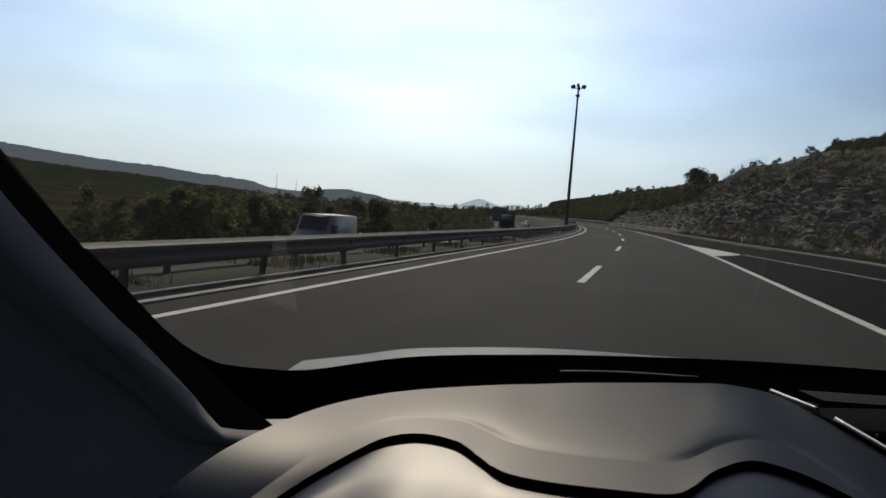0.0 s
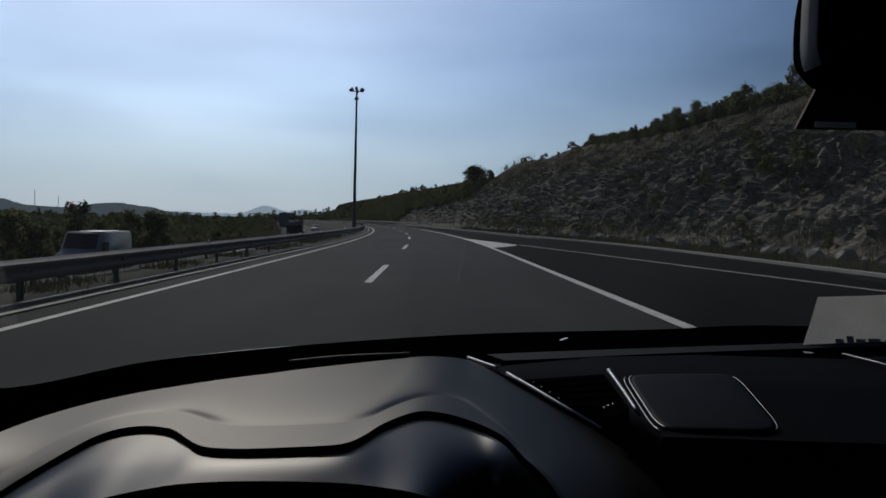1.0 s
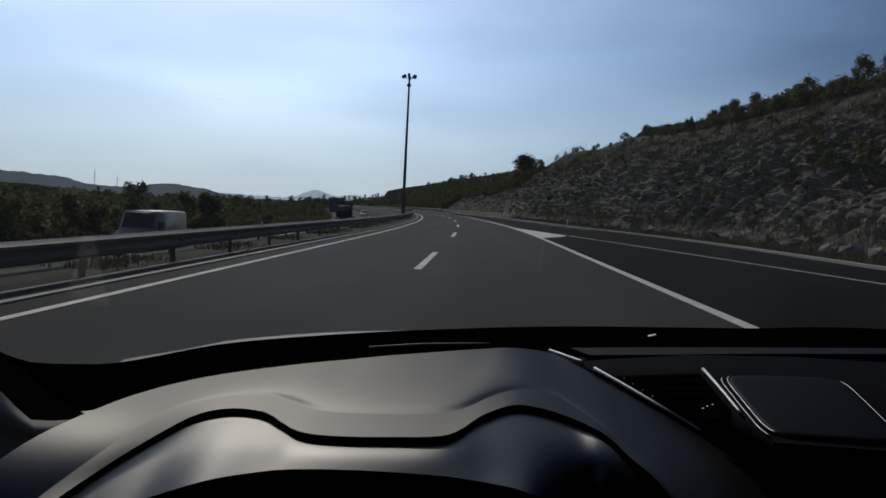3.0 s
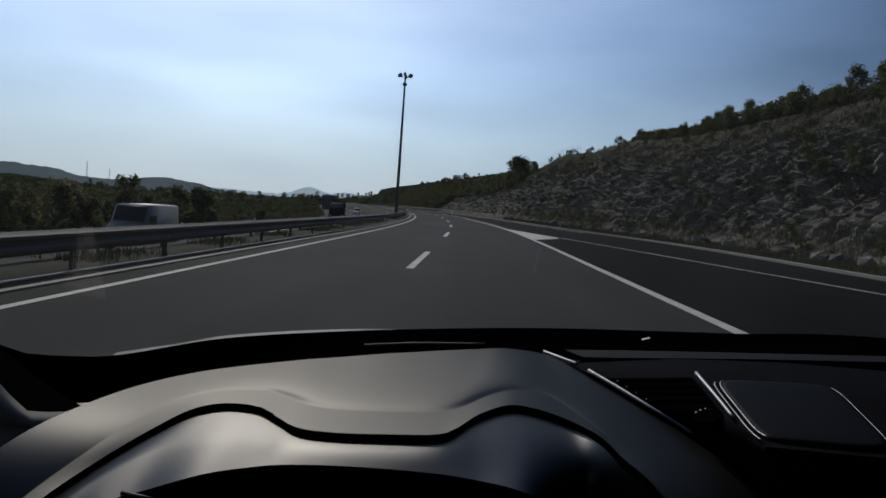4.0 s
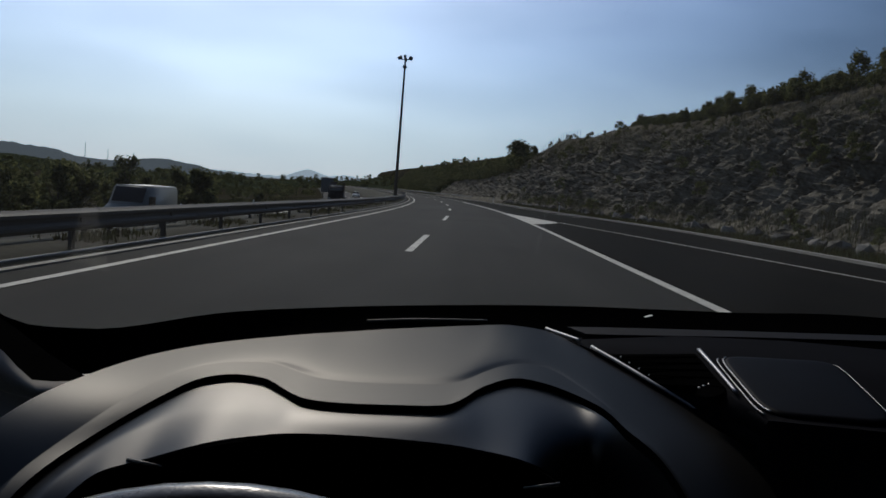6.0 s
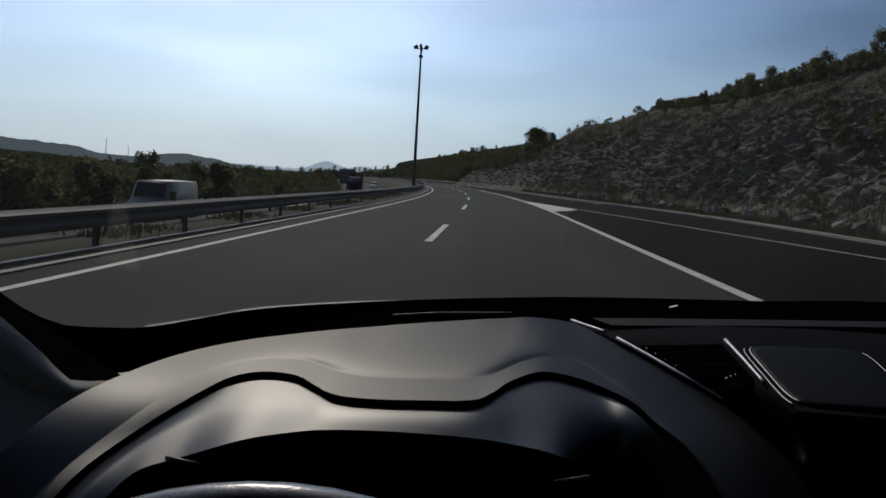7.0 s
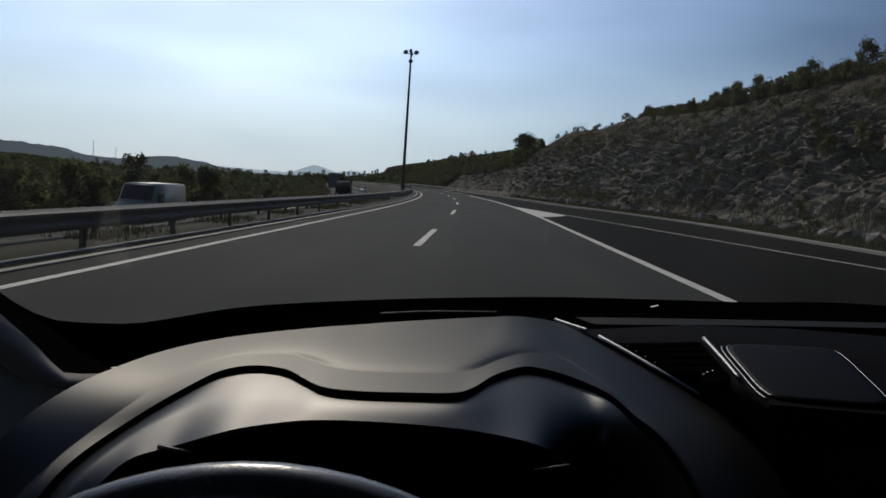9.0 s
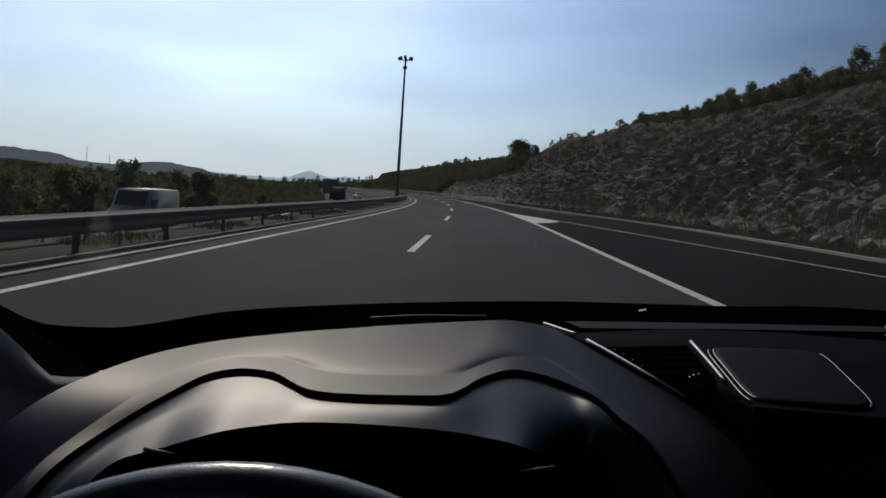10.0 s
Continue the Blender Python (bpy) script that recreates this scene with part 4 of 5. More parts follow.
def build_shell():
    part("roof_lining", sheet([spline([(-0.60, 0.40, 1.585), (-0.5, 0.45, 1.615), (-0.2, 0.5, 1.645), (0.35, 0.52, 1.665), (0.9, 0.48, 1.645), (1.3, 0.40, 1.585)], 30), spline([(-0.62, -1.6, 1.55), (0.35, -1.7, 1.63), (1.32, -1.6, 1.55)], 30)], 0.05, down=(0, 0, 1)), M_CLOTH, car, "pale cloth roof lining")
    part("door_panel", block((0.06, 2.9, 0.72), (-0.76, -0.5, 0.52), 0.02), M_DASH_DARK, car)
    # added unseen wall up to the roof, blocks light from the right
    part("door_panel", block((0.06, 2.75, 1.42), (1.46, -0.42, 0.87), 0.02), M_DASH_DARK, car)
    part("floor_pan", block((2.2, 3.0, 0.05), (0.35, -0.5, 0.17), 0.01), M_DASH_DARK, car)
    part("rear_panel", block((2.1, 0.06, 1.42), (0.35, -1.73, 0.87), 0.02), M_DASH_DARK, car)
    part("bulkhead", block((2.16, 0.05, 0.68), (0.35, 1.12, 0.5), 0.02), M_BLACK, car)
    crest_pts = [(-0.80, 1.75, 0.877), (-0.66, 1.78, 0.905), (-0.543, 1.80, 0.931), (-0.281, 1.84, 0.9592), (-0.021, 1.86, 0.972), (0.236, 1.86, 0.982), (0.60, 1.84, 0.985), (1.1, 1.75, 0.94), (1.42, 1.6, 0.85)]
    crest_pts = [(x, y, z - 0.0185) for x, y, z in crest_pts]
    rear = [(x, y - 0.45, z - 0.05) for x, y, z in crest_pts]
    nose = [(0.35 + (x - 0.35) * 0.9, y + 0.7, z - 0.20) for x, y, z in crest_pts]
    part("bonnet", sheet(blend(spline(rear, 50), spline(crest_pts, 50), 6) + blend(spline(crest_pts, 50), spline(nose, 50), 10, (0, 0, 0.03))[1:], 0.01, down=(0, 0, -1)), M_PAINT, car, "silver-grey painted bonnet")
    for sx, x in ((-1, -0.79), (1, 1.49)):
        part("front_wing", slab_side([(1.16, 0.30), (1.45, 0.30), (1.5, 0.52), (1.72, 0.66), (2.0, 0.60), (2.12, 0.30), (2.45, 0.34), (2.5, 0.62), (1.9, 0.80), (1.16, 0.84)], x, 0.05), M_PAINT, car)
        part("side_panel", slab_side([(1.16, 0.16), (1.16, 0.86), (-1.75, 0.88), (-1.9, 0.6), (-1.85, 0.2)], x, 0.04), M_PAINT, car)
        for yy in (1.78, -1.25):
            wheel_part(car, x - sx * 0.12, yy, 0.325, 0.22)
    # the outer roof, tail and bumpers
    front = [(-0.74, 0.34, 1.53), (-0.5, 0.44, 1.645), (-0.2, 0.50, 1.68), (0.35, 0.53, 1.70), (0.9, 0.49, 1.68), (1.2, 0.42, 1.645), (1.44, 0.32, 1.53)]
    middle = [(x, -0.6, z + 0.03) for x, _, z in front]
    back = [(x, -1.62, z - 0.06) for x, _, z in front]
    part("roof_panel", sheet(blend(spline(front, 30), spline(middle, 30), 5) + blend(spline(middle, 30), spline(back, 30), 6)[1:], 0.012, down=(0, 0, -1)), M_PAINT, car)
    tail = [(x, -1.82, 1.02 - 0.03 * abs(x - 0.35)) for x, _, _ in front]
    part("rear_window", sheet(blend(spline(back, 30), spline(tail, 30), 4, (0, -0.03, 0)), 0.01), M_BLACK, car, "dark tinted rear window")
    part("tailgate", block((2.16, 0.08, 0.55), (0.35, -1.84, 0.76), 0.04), M_PAINT, car)
    part("bumper", block((2.2, 0.16, 0.26), (0.35, -1.86, 0.40), 0.05), M_PAINT, car)
    part("bumper", block((2.2, 0.18, 0.24), (0.35, 2.50, 0.38), 0.05), M_PAINT, car)
    for x in (-0.55, 1.25):
        part("headlight", block((0.34, 0.10, 0.14), (x, 2.47, 0.62), 0.03), M_CHROME, car)
        part("tail_light", block((0.22, 0.06, 0.3), (x, -1.87, 0.85), 0.02), M_WOOD, car)
    part("nose_panel", block((2.1, 0.08, 0.36), (0.35, 2.46, 0.46), 0.03), M_PAINT, car)
    part("wiper", tube(spline([(-0.14, 1.14, 1.036), (-0.06, 1.15, 1.0435), (0.04, 1.16, 1.0485)], 12), 0.0028, 6), M_RUBBER, car)
    part("wiper_tip", block((0.011, 0.008, 0.0011), (0.262, 1.084, 1.088), 0.001, turn=Matrix.Rotation(radians(-18), 4, "Y")), M_PAPER, car)


build_shell()


def build_mirror():
    # the casing hangs from the roof's front edge; sky-lit left side painted pale
    def oval(inset, y, a0=0.0, a1=360.0):
        pts = []
        for k in range(48):
            a = radians(a0 + (a1 - a0) * k / 48)
            c, d = math.cos(a), math.sin(a)
            pts.append(Vector((0.4905 + (0.135 - inset) * math.copysign(abs(c) ** 0.32, c), y, 1.412 + (0.053 - inset) * math.copysign(abs(d) ** 0.5, d))))
        return pts + pts[:1] if a1 - a0 == 360 else pts
    m = part("rear_view_mirror", sheet([oval(0.0, 0.578), oval(0.0, 0.60), oval(0.012, 0.63), oval(0.05, 0.645)], 0.002), M_BLACK, car, "black rear-view mirror")
    part("mirror_rim", sheet([oval(0.002, 0.572, 150, 206), oval(-0.0015, 0.578, 150, 206), oval(-0.0015, 0.590, 150, 206)], 0.0015), M_RIM, m, "sky-lit casing edge, painted pale grey")
    # matt black in place of the dark cabin it reflects
    part("mirror_glass", sheet([oval(0.009, 0.5725), oval(0.04, 0.5715), oval(0.052, 0.5715)], 0.002), M_BLACK, m, "mirror face, its dark reflection painted black")
    part("mirror_stalk", tube([(0.485, 0.62, 1.42), (0.485, 0.60, 1.52), (0.485, 0.56, 1.64)], 0.012, 8), M_BLACK, m)


build_mirror()

# things that lie or hang in the car, and a reflected paper slip
bm = bmesh.new()
v = [bm.verts.new(p) for p in ((0.383, 0.62, 1.372), (0.50, 0.62, 1.372), (0.52, 0.62, 1.338), (0.366, 0.62, 1.336))]
f = bm.faces.new(v)
ext = bmesh.ops.extrude_face_region(bm, geom=[f])
bmesh.ops.translate(bm, vec=(0, 0.004, 0), verts=[q for q in ext["geom"] if isinstance(q, bmesh.types.BMVert)])
bmesh.ops.recalc_face_normals(bm, faces=bm.faces)
pennant = thing("hanging_pennant", "small red-brown patterned pennant hanging under the mirror", "pennant")
part("cloth", bm, M_WOOD, pennant, smooth=False)
part("tag", block((0.034, 0.002, 0.005), (0.397, 0.617, 1.3395), 0.0008), M_PAPER, pennant, "white tag")

# the slip's reflection in the windscreen, built as a real leaning sheet
slip = thing("paper_slip", "windscreen reflection of a white paper slip, built as a leaning sheet", "paper slip")
part("sheet", sheet([[Vector((0.611, 1.10, 1.070)), Vector((0.70, 1.102, 1.071)), Vector((0.80, 1.10, 1.072))], [Vector((0.632, 1.118, 1.11)), Vector((0.71, 1.122, 1.112)), Vector((0.805, 1.118, 1.118))], [Vector((0.652, 1.135, 1.153)), Vector((0.72, 1.138, 1.156)), Vector((0.81, 1.135, 1.163))]], 0.0004), M_SLIP, slip)
part("torn_edge", sheet([spline([(0.606, 1.075, 1.078), (0.66, 1.077, 1.0775), (0.70, 1.073, 1.079), (0.80, 1.075, 1.078)], 24), spline([(0.606, 1.09, 1.081), (0.66, 1.094, 1.0815), (0.70, 1.092, 1.0825), (0.80, 1.092, 1.082)], 24)], 0.0006), M_SLIP, slip, "creased white lower edge")
for k, (dx, w, h) in enumerate(((0.0, 0.012, 0.006), (0.016, 0.010, 0.011), (0.032, 0.014, 0.007), (0.052, 0.018, 0.005), (0.076, 0.016, 0.006))):
    part("print_bar", block((w, 0.0008, h), (0.672 + dx, 1.1065, 1.0915 + 0.002 * (k % 2)), 0.0, turn=Matrix.Rotation(radians(-22), 4, "X")), M_INK, slip)


# ---- mast ----
def floodlight_mast(x, y, h, label, heads=6):
    g = thing("floodlight_mast", label, "light mast", (cx(y) + x, y, 0.0))
    part("pole", tube([(0, 0, 0), (0, 0, h * 0.5), (0, 0, h)], 0.16, 12, taper=0.5), M_STEEL, g)
    part("base_plate", block((0.5, 0.5, 0.06), (0, 0, 0.03), 0.01), M_STEEL, g)
    part("collar", tube([(0, 0, h - 0.75), (0, 0, h - 0.55)], 0.2, 12), M_STEEL, g)
    part("crossarm", tube([(-0.55, 0, h), (0.55, 0, h)], 0.04, 8), M_STEEL, g)
    part("crossarm", tube([(0, -0.45, h - 0.1), (0, 0.45, h - 0.1)], 0.04, 8), M_STEEL, g)
    for k in range(heads):
        a = 2 * math.pi * (k + 0.5) / heads
        lamp = part("floodlight", block((0.34, 0.22, 0.3), (0.56 * math.cos(a), 0.45 * math.sin(a), h + 0.2 - 0.12 * (k % 2)), 0.05, turn=Matrix.Rotation(a, 4, "Z") @ Matrix.Rotation(radians(28), 4, "Y")), M_GREEN, g)
        part("bracket", tube([(0.3 * math.cos(a), 0.25 * math.sin(a), h), (0.56 * math.cos(a), 0.45 * math.sin(a), h + 0.1)], 0.03, 6), M_STEEL, lamp)
    return g


floodlight_mast(-6.0, 69.0, 12.6, "tall galvanised mast with floodlights in the median")


# ---- plants ----
def crown_mesh(name, seed, rx, rz, count, leaf, low=0.15, mat=None):
    """A crown of many small bent leaves, gathered in uneven clumps."""
    rnd = random.Random(seed)
    clumps = []
    for _ in range(9 + int(rx * 5)):
        a, r = rnd.uniform(0, 2 * math.pi), rnd.random() ** 0.5
        h = rnd.random()
        clumps.append((Vector((math.cos(a) * r * rx * (1 - 0.55 * h), math.sin(a) * r * rx * (1 - 0.55 * h), rz * (low + (1 - low) * h))), rnd.uniform(0.16, 0.36) * rx))
    verts, faces = [], []
    for _ in range(count):
        c, s = rnd.choice(clumps)
        p = c + Vector((rnd.gauss(0, s * 0.55), rnd.gauss(0, s * 0.55), rnd.gauss(0, s * 0.5)))
        p.z = max(0.05, p.z)
        u = Vector((rnd.gauss(0, 1), rnd.gauss(0, 1), rnd.gauss(0, 0.7))).normalized()
        w = u.cross(Vector((rnd.gauss(0, 1), rnd.gauss(0, 1), rnd.gauss(0, 1)))).normalized()
        k = leaf * rnd.uniform(0.6, 1.4)
        n = u.cross(w) * k * 0.25
        i = len(verts)
        verts += [p - u * k, p + w * k * 0.5 + n, p + u * k, p - w * k * 0.5 + n]
        faces += [(i, i + 1, i + 2), (i, i + 2, i + 3)]
    me = bpy.data.meshes.new(name)
    me.from_pydata([tuple(v) for v in verts], [], faces)
    me.materials.append(mat or M_LEAF)
    return me


def trunk_mesh(seed, h, r):
    rnd = random.Random(seed)
    bm = tube([(0, 0, -0.4), (rnd.uniform(-.1, .1), rnd.uniform(-.1, .1), h * 0.35), (rnd.uniform(-.2, .2), rnd.uniform(-.2, .2), h * 0.8)], r, 7, taper=0.35)
    for k in range(5):
        a, z = rnd.uniform(0, 6.28), h * rnd.uniform(0.2, 0.55)
        tube([(0, 0, z), (math.cos(a) * h * 0.16, math.sin(a) * h * 0.16, z + h * 0.16), (math.cos(a) * h * 0.27, math.sin(a) * h * 0.27, z + h * 0.36)], r * 0.4, 5, bm, 0.3)
    return mesh_of("trunk", bm, M_BARK)


def plant(name, seed, rx, rz, count, leaf, label, category, low=0.15):
    g = thing(name, label, category, (0, 0, -60))
    for pname, me in (("trunk", trunk_mesh(seed, rz, 0.03 + rz * 0.018)), ("crown", crown_mesh("crown", seed, rx, rz, count, leaf, low))):
        o = new(pname, me)
        o.parent = g
    return g


SHRUBS = [plant("shrub", 11, 1.1, 1.7, 900, 0.11, "low dark green shrub on dry ground", "shrub", 0.1), plant("shrub", 12, 1.5, 2.3, 1200, 0.12, "spreading dusty green shrub", "shrub", 0.1), plant("shrub", 13, 0.8, 2.2, 700, 0.1, "upright thin shrub with gaps", "shrub", 0.12)]
TREES = [plant("tree", 21, 1.9, 4.2, 1900, 0.15, "small broadleaf tree with a dark crown", "tree", 0.25), plant("tree", 22, 1.5, 5.0, 1700, 0.14, "slim tree with an uneven crown", "tree", 0.22), plant("tree", 23, 2.4, 3.9, 2200, 0.15, "wide low oak with dense leaves", "tree", 0.2), plant("tree", 24, 2.3, 4.2, 5200, 0.2, "lone dense dark oak on the top of the cutting", "tree", 0.12)]


def put(kind, x, y, z, s, a):
    c = copy_thing(kind, pose(x, y, z, 0, 0, a))
    c.scale = (s, s, s * (0.9 + 0.2 * ((x * 7.3 + y * 3.1) % 1)))
    return c


FAR_PLANTS = []
FAR_CROWNS = [crown_mesh("far_crown", 41 + k, rx, rz, 260, 0.3, 0.12) for k, (rx, rz) in enumerate(((1.6, 2.2), (2.0, 3.4), (1.5, 4.4), (2.4, 3.2)))]


def far_put(kind, x, y, z, s, a):
    """Notes a far plant, to be joined into one mass."""
    crown = next(c for c in kind.children if c.name.startswith("crown")).data
    if y > 120 or x < cx(y) - 36:
        crown = FAR_CROWNS[(len(FAR_PLANTS) * 7 + int(a)) % 4]
    FAR_PLANTS.append((crown, pose(x, y, z, 0, 0, a) @ Matrix.Scale(s, 4)))


def join_far(name, label):
    co, tri, base = [], [], 0
    for me, m in FAR_PLANTS:
        v = np.empty(len(me.vertices) * 3, dtype=np.float32)
        me.vertices.foreach_get("co", v)
        f = np.empty(len(me.loops), dtype=np.int32)
        me.loops.foreach_get("vertex_index", f)
        r = np.array(m.to_3x3(), dtype=np.float32)
        v = v.reshape(-1, 3)[: len(f) // 6 * 4] @ r.T + np.array(m.translation, dtype=np.float32)
        co.append(v)
        tri.append(f + base)
        base += len(v)
    co, tri = np.concatenate(co), np.concatenate(tri)
    me = bpy.data.meshes.new(name)
    me.vertices.add(len(co))
    me.vertices.foreach_set("co", co.ravel())
    me.loops.add(len(tri))
    me.loops.foreach_set("vertex_index", tri)
    me.polygons.add(len(tri) // 3)
    me.polygons.foreach_set("loop_start", np.arange(0, len(tri), 3, dtype=np.int32))
    me.update(calc_edges=True)
    me.validate()
    me.materials.append(M_LEAF)
    tagged(new(name, me), label, "bushes", kind="stuff")


def rock_height(u, y):
    return 0.05 + crest(y) * u


# the skyline of the low wooded hill: height over bearing
HILL = [(-60, 0.1), (-30, -0.1), (-16, -0.1), (-12, 0.15), (-9.5, 0.35), (-6.7, 0.7), (-5, 1.05), (-3.4, 1.7), (-0.5, 2.5), (8, 3.4)]


def profile(points, a):
    for (a0, e0), (a1, e1) in zip(points, points[1:]):
        if a0 <= a <= a1:
            return e0 + (e1 - e0) * smooth(a0, a1, a)
    return points[0][1] if a < points[0][0] else points[-1][1]


def plant_slopes():
    rnd = random.Random(5)
    # along the top of the cutting: a thick belt that thins out ahead
    y = 14.0
    while y < 92:
        near = 1 - smooth(55, 90, y)
        k = rnd.choice(SHRUBS + (TREES[:1] if near > 0.4 else []))
        put(k, cx(y) + verge(y) + rnd.uniform(8.2, 9.6), y, crest(y) - 0.2, rnd.uniform(0.3, 0.45) + 0.3 * near * rnd.random(), rnd.uniform(0, 360))
        for _ in range(7):
            far_put(rnd.choice(SHRUBS), cx(y) + verge(y) + rnd.uniform(8.0, 12), y + rnd.uniform(-1, 1), crest(y) * 1.02 - 0.2, rnd.uniform(0.35, 0.5) + 0.3 * near * rnd.random(), rnd.uniform(0, 360))
        y += rnd.uniform(0.7, 1.7)
    for y in (97, 112, 124, 131, 150, 158):
        put(SHRUBS[y % 3], cx(y) + verge(y) + 8.6, y, crest(y) - 0.2, 0.45, 37 * y)
    put(TREES[3], cx(157) + verge(157) + 8.0, 157, crest(157) - 0.9, 1.25, 40)
    # the wooded stretch further on
    for _ in range(620):
        y = rnd.uniform(150, 330)
        u = rnd.uniform(0.02, 1.15) if y > 215 else rnd.uniform(0.72, 1.15)
        far_put(rnd.choice(TREES + SHRUBS[:2]), cx(y) + verge(y) - 0.3 + face_in(u), y, rock_height(min(u, 1.0), y) - 0.2, rnd.uniform(0.4, 0.75), rnd.uniform(0, 360))
    for _ in range(190):
        y = 160 + 180 * rnd.random()
        far_put(rnd.choice(TREES), cx(y) + verge(y) + 8.5 * rnd.uniform(0.75, 1.2), y, rock_height(1.0, y) - 0.6, rnd.uniform(0.45, 1.15), rnd.uniform(0, 360))
    # bushes on the low wooded hill
    for _ in range(150):
        y = rnd.uniform(190, 330)
        x = rnd.uniform(-110, -30)
        far_put(rnd.choice(TREES + SHRUBS), cx(y) + x, y, land(x, y) - 0.1, rnd.uniform(0.5, 0.85), rnd.uniform(0, 360))
    for _ in range(620):
        a, j = rnd.uniform(-34, 7), rnd.choice((0.15, 0.4, 0.6, 0.8, 0.93, 1.0, 1.0))
        d = 340 + 160 * j
        top = 500 * math.tan(radians(profile(HILL, a))) - 0.05
        far_put(rnd.choice(TREES), math.sin(radians(a)) * d, math.cos(radians(a)) * d, -6 + (top + 6) * j ** 0.8 - 1.2, rnd.uniform(0.7, 1.25), rnd.uniform(0, 360))
    # tufts that hold on in the rock
    for _ in range(90):
        y, u = rnd.uniform(14, 150), rnd.random() ** 0.6
        put(SHRUBS[0], cx(y) + verge(y) + face_in(u) - 0.5, y, rock_height(u, y) + 0.1, rnd.uniform(0.22, 0.5), rnd.uniform(0, 360))
    for _ in range(16):
        y, u = rnd.uniform(20, 120), rnd.uniform(0.02, 0.1)
        put(SHRUBS[0], cx(y) + verge(y) + face_in(u) - 0.5, y, rock_height(u, y), rnd.uniform(0.3, 0.55), rnd.uniform(0, 360))
    # a clump of taller shrubs across the far carriageway
    for k in range(26):
        y = 66 + rnd.uniform(-22, 26)
        x = -32.5 + rnd.uniform(-8, 6)
        put(rnd.choice(TREES), cx(y) + x, y, land(x, y) - 0.2, rnd.uniform(0.75, 1.0), rnd.uniform(0, 360))
    # beyond the far carriageway
    for n in range(120):
        y = 10 + 260 * rnd.random() ** 0.8
        x = -21.5 - 50 * rnd.random() ** 0.8
        big = rnd.random() < 0.28
        keep = y < 90 and x > -46
        (put if keep else far_put)(rnd.choice(TREES if big else SHRUBS), cx(y) + x, y, land(x, y) - 0.1, rnd.uniform(0.25, 0.45) if big else rnd.uniform(0.25, 0.55), rnd.uniform(0, 360))


plant_slopes()
join_far("far_bushes", "distant dark green bushes and small trees")
for proto in SHRUBS + TREES:
    for o in list(proto.children_recursive) + [proto]:
        bpy.data.objects.remove(o)


def grass(name, count, place, tall, label):
    rnd = random.Random(9)
    verts, faces = [], []
    for _ in range(count):
        x, y, z = place(rnd)
        h, a, w = tall * rnd.uniform(0.4, 1.2), rnd.uniform(0, 6.28), rnd.uniform(0.008, 0.02)
        dx, dy = math.cos(a), math.sin(a)
        lean = rnd.uniform(-0.4, 0.4) * h
        i = len(verts)
        verts += [(x - dx * w, y - dy * w, z), (x + dx * w, y + dy * w, z), (x + dy * lean + dx * w * 0.3, y - dx * lean + dy * w * 0.3, z + h)]
        faces.append((i, i + 1, i + 2))
    me = bpy.data.meshes.new(name)
    me.from_pydata(verts, [], faces)
    me.materials.append(M_GRASS)
    tagged(new(name, me), label, "grass", kind="stuff")


M_GRASS = material("dry_grass", (0.06, 0.05, 0.024), 0.9, vary=0.45, scale=0.5, fine=6, bump=0.0, tint=(0.04, 0.044, 0.018), island=True)
let_light_through(M_GRASS, 0.35)


def median_spot(rnd):
    y = 3 + 110 * rnd.random() ** 1.5
    while noise.noise((y * 0.35, 0, 6)) < 0.05:
        y = 3 + 110 * rnd.random() ** 1.5
    return cx(y) + rnd.gauss(-6.2, 0.28), y, 0.005


def verge_spot(rnd):
    y = 8 + 110 * rnd.random() ** 1.3
    return cx(y) + right_edge(y) + rnd.uniform(0.4, 3.0), y, 0.08


def crest_spot(rnd):
    y = 12 + 150 * rnd.random()
    u = 1.0 - 0.4 * rnd.random() ** 1.6
    return cx(y) + verge(y) + face_in(u), y, rock_height(u, y) - 0.2


def foot_spot(rnd):
    y = 10 + 120 * rnd.random() ** 1.2
    while noise.noise((y * 0.22, 3.0, 8)) < -0.12:
        y = 10 + 120 * rnd.random() ** 1.2
    u = 0.17 * rnd.random() ** 1.5
    return cx(y) + verge(y) + face_in(u) - 0.25, y, rock_height(u, y) - 0.05


def bank_spot(rnd):
    y = 5 + 140 * rnd.random()
    x = -19.5 - 34 * rnd.random() ** 1.4
    return cx(y) + x, y, land(x, y)


grass("median_grass", 5000, median_spot, 0.14, "dry grass and weeds in the median")
grass("verge_grass", 30000, verge_spot, 0.3, "sparse dry grass on the verge")
grass("crest_grass", 16000, crest_spot, 0.55, "dry grass and weeds on the upper edge of the cutting")
grass("foot_grass", 13000, foot_spot, 0.34, "dry grass and weeds at the foot of the cutting")
grass("bank_grass", 26000, bank_spot, 0.6, "tall dry grass beyond the far carriageway")


M_BOULDER = material("broken_limestone", (0.085, 0.08, 0.07), 0.9, vary=0.5, scale=1.5, fine=14, bump=0.8, depth=0.05, tint=(0.16, 0.15, 0.132), island=True, spec=0.05)


